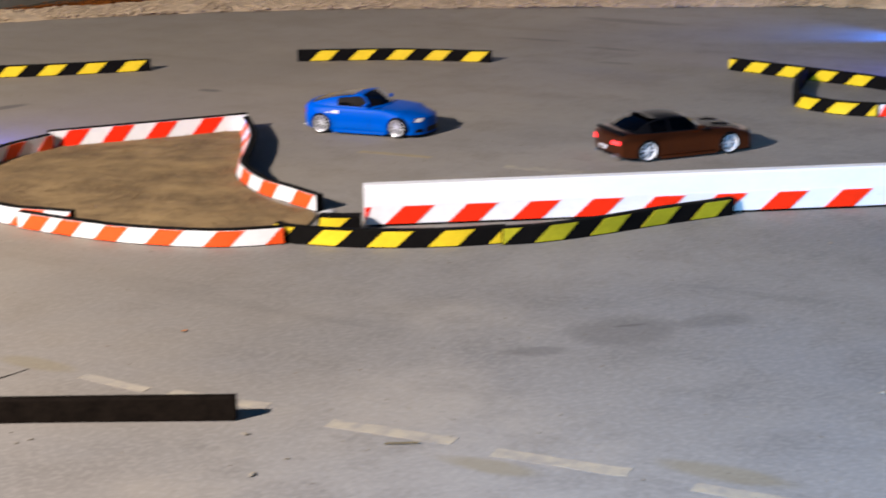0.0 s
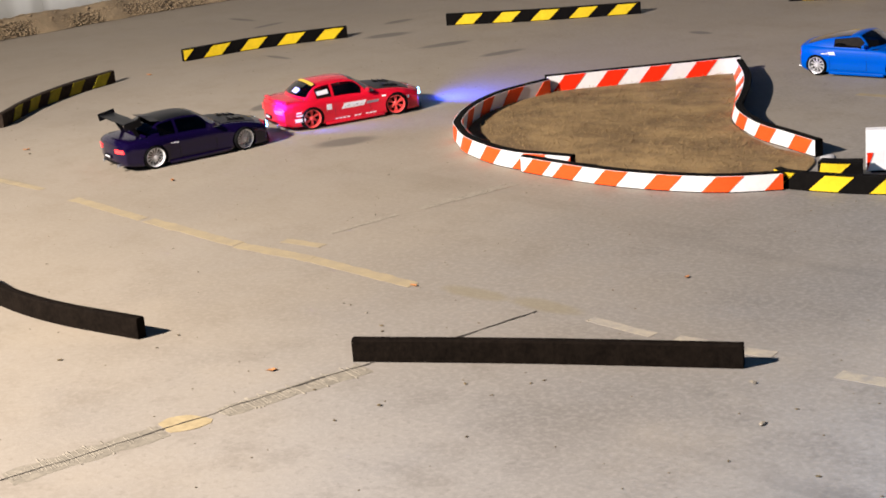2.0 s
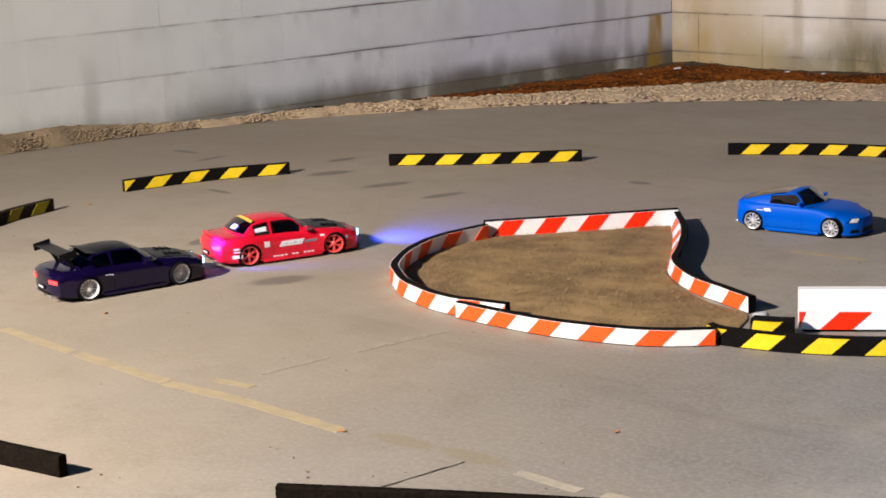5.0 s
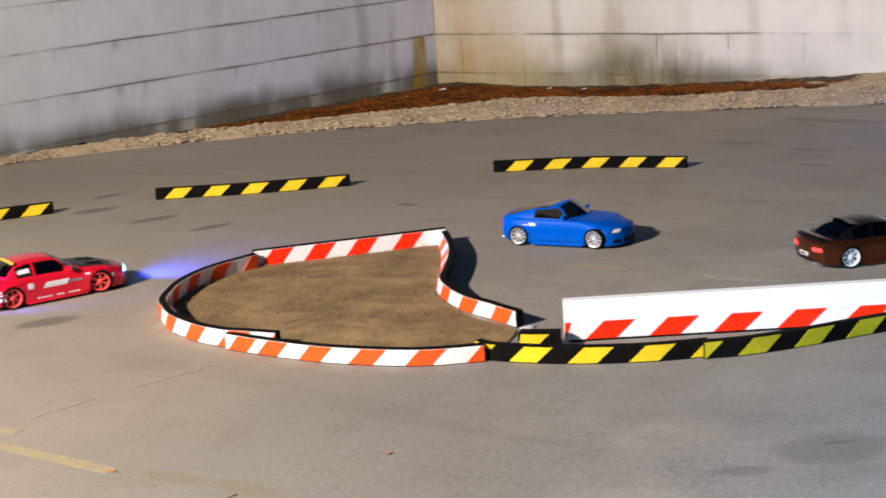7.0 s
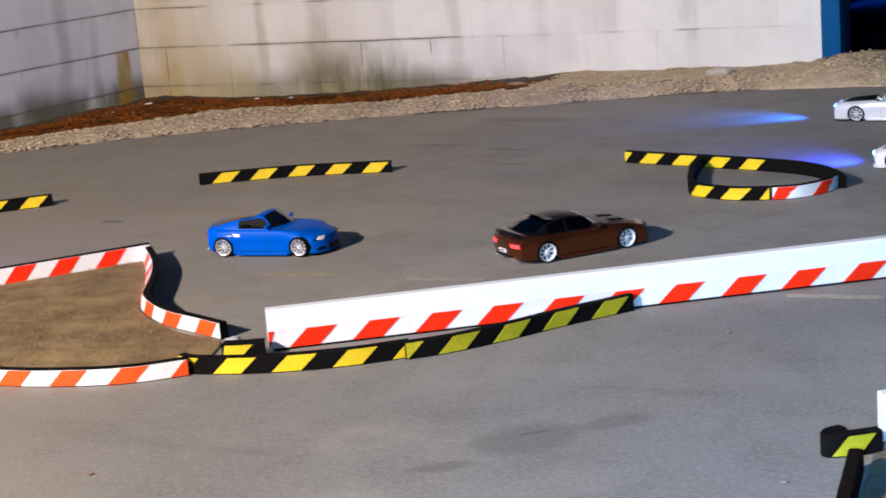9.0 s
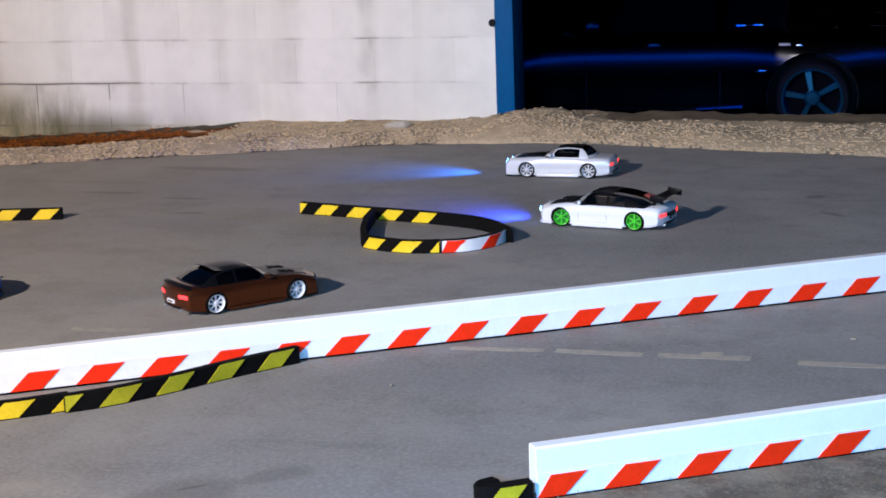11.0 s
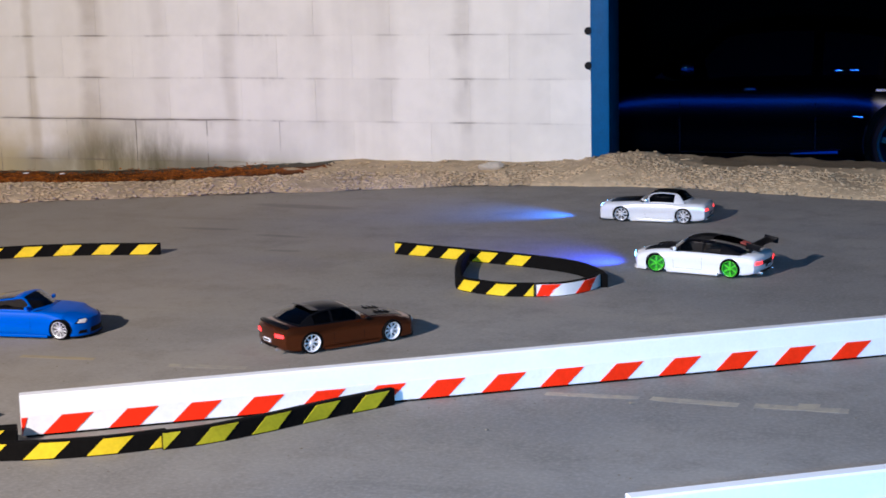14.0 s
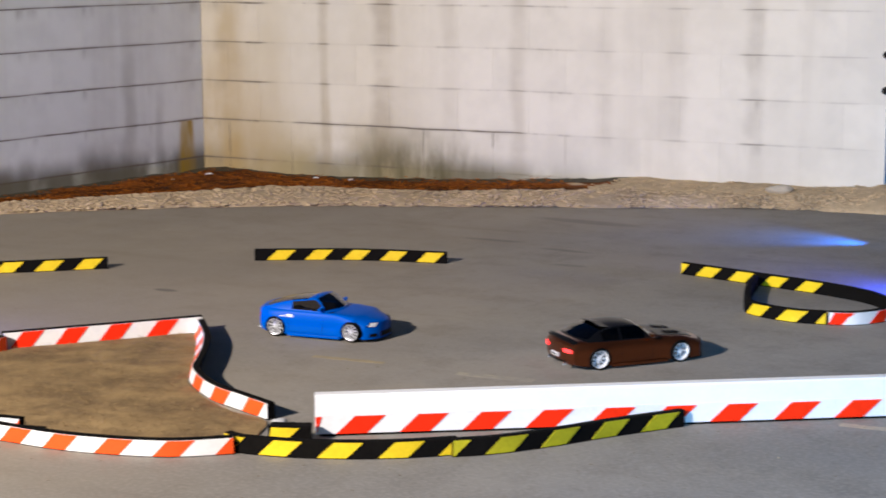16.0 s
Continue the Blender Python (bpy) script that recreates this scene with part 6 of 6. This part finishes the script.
# colour of the sill's blue reflection
SILLGLINT = mat("blue_sill_glint", (0.035, 0.09, 0.20), 0.25, var=0.1)
# window colour blackened for the same shade
SHADEGLASS = mat("shade_black_car_window", (0.002, 0.002, 0.002), 0.2, var=0.05, spec=0.02)
REDRIM = mat("coral_red_rim", (0.80, 0.085, 0.075), 0.35, var=0.04)
BRIGHTRIM = mat("bright_silver_rim", (0.74, 0.74, 0.76), 0.30, metal=0.25, var=0.06)
GREENRIM = mat("lime_green_rim", (0.10, 0.62, 0.02), 0.35, var=0.04)
# the rim green again, darkened for the shade between the spokes
GREENDISC = mat("shaded_green_disc", (0.03, 0.20, 0.008), 0.5, var=0.04)
REDLABEL = mat("faded_red_label", (0.60, 0.10, 0.06), 0.5, var=0.1)
SOFTGAP = mat("pale_panel_gap", (0.30, 0.30, 0.31), 0.6, var=0.05)
GREYPRINT = mat("grey_print", (0.22, 0.20, 0.22), 0.5, var=0.1)

# bars and blocks of unreadable print: sill line, door plate with grey strokes, fender squares, bumper marks
STICK = [(-0.040, 0.028, 0.043, 0.058, 0.010, DECAL), (0.036, 0.072, 0.046, 0.053, 0.003, GREYPRINT), (-0.084, -0.068, 0.047, 0.063, 0.0, DECAL), (-0.186, -0.150, 0.026, 0.036, 0.0, DECAL),
         (-0.178, -0.156, 0.042, 0.046, 0.0, DECAL), (-0.178, -0.160, 0.050, 0.0545, 0.0, DECAL), (0.084, 0.097, 0.058, 0.063, 0.0, DECAL), (0.175, 0.190, 0.042, 0.050, 0.0, DECAL)]
STICK += [(-0.060 + 0.0115 * j, -0.0515 + 0.0115 * j, 0.0165, 0.0205, 0.0, DECAL) for j in range(11) if j not in (4, 7)]
STICK += [(-0.036 + 0.013 * j, -0.030 + 0.013 * j, 0.046 + 0.003 * (j % 2), 0.0485 + 0.003 * (j % 2), 0.004, GREYPRINT) for j in range(5)]
COUPE = (0.078, 0.010, -0.098, -0.160, 0.1225)
FASTBACK = (0.092, 0.030, -0.050, -0.182, 0.119)
HATCH = (0.070, 0.002, -0.092, -0.184, 0.120)

rc_car("red_drift_car", at(-3.617, 3.332, 67.4), "red model drift coupe with black bonnet and white stickers",
       dict(paint=REDPAINT, rims=REDRIM, cabin=COUPE, bonnet=CARBON, lamps=BLUELED, sash=AMBER, rear_label=(-0.030, 0.004), stickers=STICK, glass=DARKSMOKE, side_glass=SMOKE, twin=True, spoke=0.0016, ducktail=REDPAINT,
            window_stickers=((-0.108, 2, -0.070, DECAL),)), steer=-14)
rc_car("violet_drift_car", at(-3.712, 2.833, 74), "dark violet model drift coupe with tall rear wing",
       dict(paint=PURPLE, rims=WHITERIM, cabin=COUPE, bonnet=CARBON, roof=CARBON, lamps=BLUELED, wing=(0.126, -0.178, 0.092), spokes=14, spoke=0.0013, visor=True, glass=DARKSMOKE, side_glass=DARKSMOKE,
            stickers=((-0.082, -0.078, 0.058, 0.061, 0.0, DECAL), (-0.074, -0.066, 0.058, 0.061, 0.0, DECAL), (-0.064, -0.060, 0.056, 0.060, 0.0, DECAL))), steer=10)
rc_car("white_drift_car", at(-0.794, 5.635, 166.7), "white model drift fastback with lime green wheels",
       dict(paint=WHITEPAINT, rims=GREENRIM, cabin=FASTBACK, bonnet=CARBON, roof=CARBON, pillar=CARBON, lamps=BLUELED, wing=(0.104, -0.200, 0.082), belt=0.074, deck=0.077, splitter=WHITEPAINT, spokes=6, discs=GREENDISC,
            glass=DARKSMOKE, side_glass=SMOKE, gaps=SOFTGAP, garnish=CARBON, rear_label=(-0.040, 0.000), label_paint=REDLABEL, windows=(-0.032, -0.098, 0.070)), steer=20)
rc_car("bronze_drift_car", at(-1.621, 4.453, 48.5), "bronze model drift fastback with black roof and bonnet",
       dict(paint=GOLD, rims=WHITERIM, cabin=HATCH, bonnet=CARBON, roof=CARBON, pillar=CARBON, lamps=LENS, spokes=8, visor=True, plate=DECAL, glass=DARKSMOKE, side_glass=DARKSMOKE, ducktail=CARBON, skirt=GOLD, windows=(-0.058, -0.124, 0.044)), k=0.96, steer=5)
rc_car("blue_model_car", at(-2.529, 4.380, 4.85), "bright blue model sports coupe with silver wheels",
       dict(paint=BLUEPAINT, rims=BRIGHTRIM, cabin=(0.070, 0.006, -0.034, -0.188, 0.126), tails=TAILOFF, spokes=10, spoke=0.0018, mirror=BLUEPAINT, lamps=LENS, hood=0.080, deck=0.091, belt=0.085, nose=0.210, tail=-0.208, plan=(0.055, 0.034),
            windows=(-0.086, -0.090, 0.036), quarter=False, glass=DARKSMOKE, side_glass=SMOKE, stickers=((-0.088, -0.068, 0.064, 0.073, -0.004, DECAL), (-0.112, -0.092, 0.066, 0.0685, 0.0, DECAL)), lamp_box=(0.016, 0.004, 0.68, 0.98)), k=0.94, steer=-6)
rc_car("silver_classic_car", at(-1.122, 6.582, 176), "silver boxy classic model coupe with chrome wheels",
       dict(paint=SILVER, rims=BRIGHTRIM, cabin=(0.062, 0.000, -0.096, -0.148, 0.125), bonnet=CARBON, roof=CARBON, vents=False, lamps=BLUELED, spokes=8, half=0.090, hood=0.081, droop=0.010, deck=0.083, belt=0.080, plan=(0.014, 0.010), windows=(-0.094, -0.098, 0.034), quarter=False, mirror=CHROME, gaps=SOFTGAP,
            glass=DARKSMOKE, side_glass=DARKSMOKE), k=0.94, steer=6)
# near-black paint, windows and discs carry the garage's shade, cyan rims its light
rc_car("parked_car", pose(-1.507, 12.34, -0.577, 0, 0, 180), "full-size navy car parked in the garage, blackened for its shade",
       dict(paint=SHADENAVY, rims=mat("cyan_lit_rim", (0.020, 0.115, 0.15), 0.24, metal=0.75, var=0.1), discs=SHADEBLACK, cabin=COUPE, spin=10, handles=(-0.108, -0.007), glass=SHADEGLASS, tails=TAILOFF, lamps=LENS, spokes=5, spoke=0.0024, category="car", group="parked cars", half=0.088, wheel=0.92, glints=((-0.077, -0.071, 0.0842), (-0.090, -0.083, 0.0846), (-0.094, -0.087, 0.0497), (-0.121, -0.1165, 0.0695)), sill_trim=(-0.076, -0.040)), k=8.4)


def beams(x, y, heading, power, spread=110, colour=(0.035, 0.08, 1.0)):
    """The pair of headlamps of a model car throws one blue pool on the ground."""
    a = radians(heading)
    fx, fy = math.cos(a), math.sin(a)
    lamp("headlamp_beam", "SPOT", look((x + fx * 0.240, y + fy * 0.240, 0.085), (x + fx * 0.95, y + fy * 0.95, 0.0)), power, colour, radius=0.015, cone=spread).data.spot_blend = 1.0


beams(-3.617, 3.332, 67.4, 20)
beams(-3.712, 2.833, 74, 12, 95)
beams(-0.794, 5.635, 166.7, 28)
beams(-1.122, 6.582, 176, 30, 75, (0.04, 0.22, 1.0))
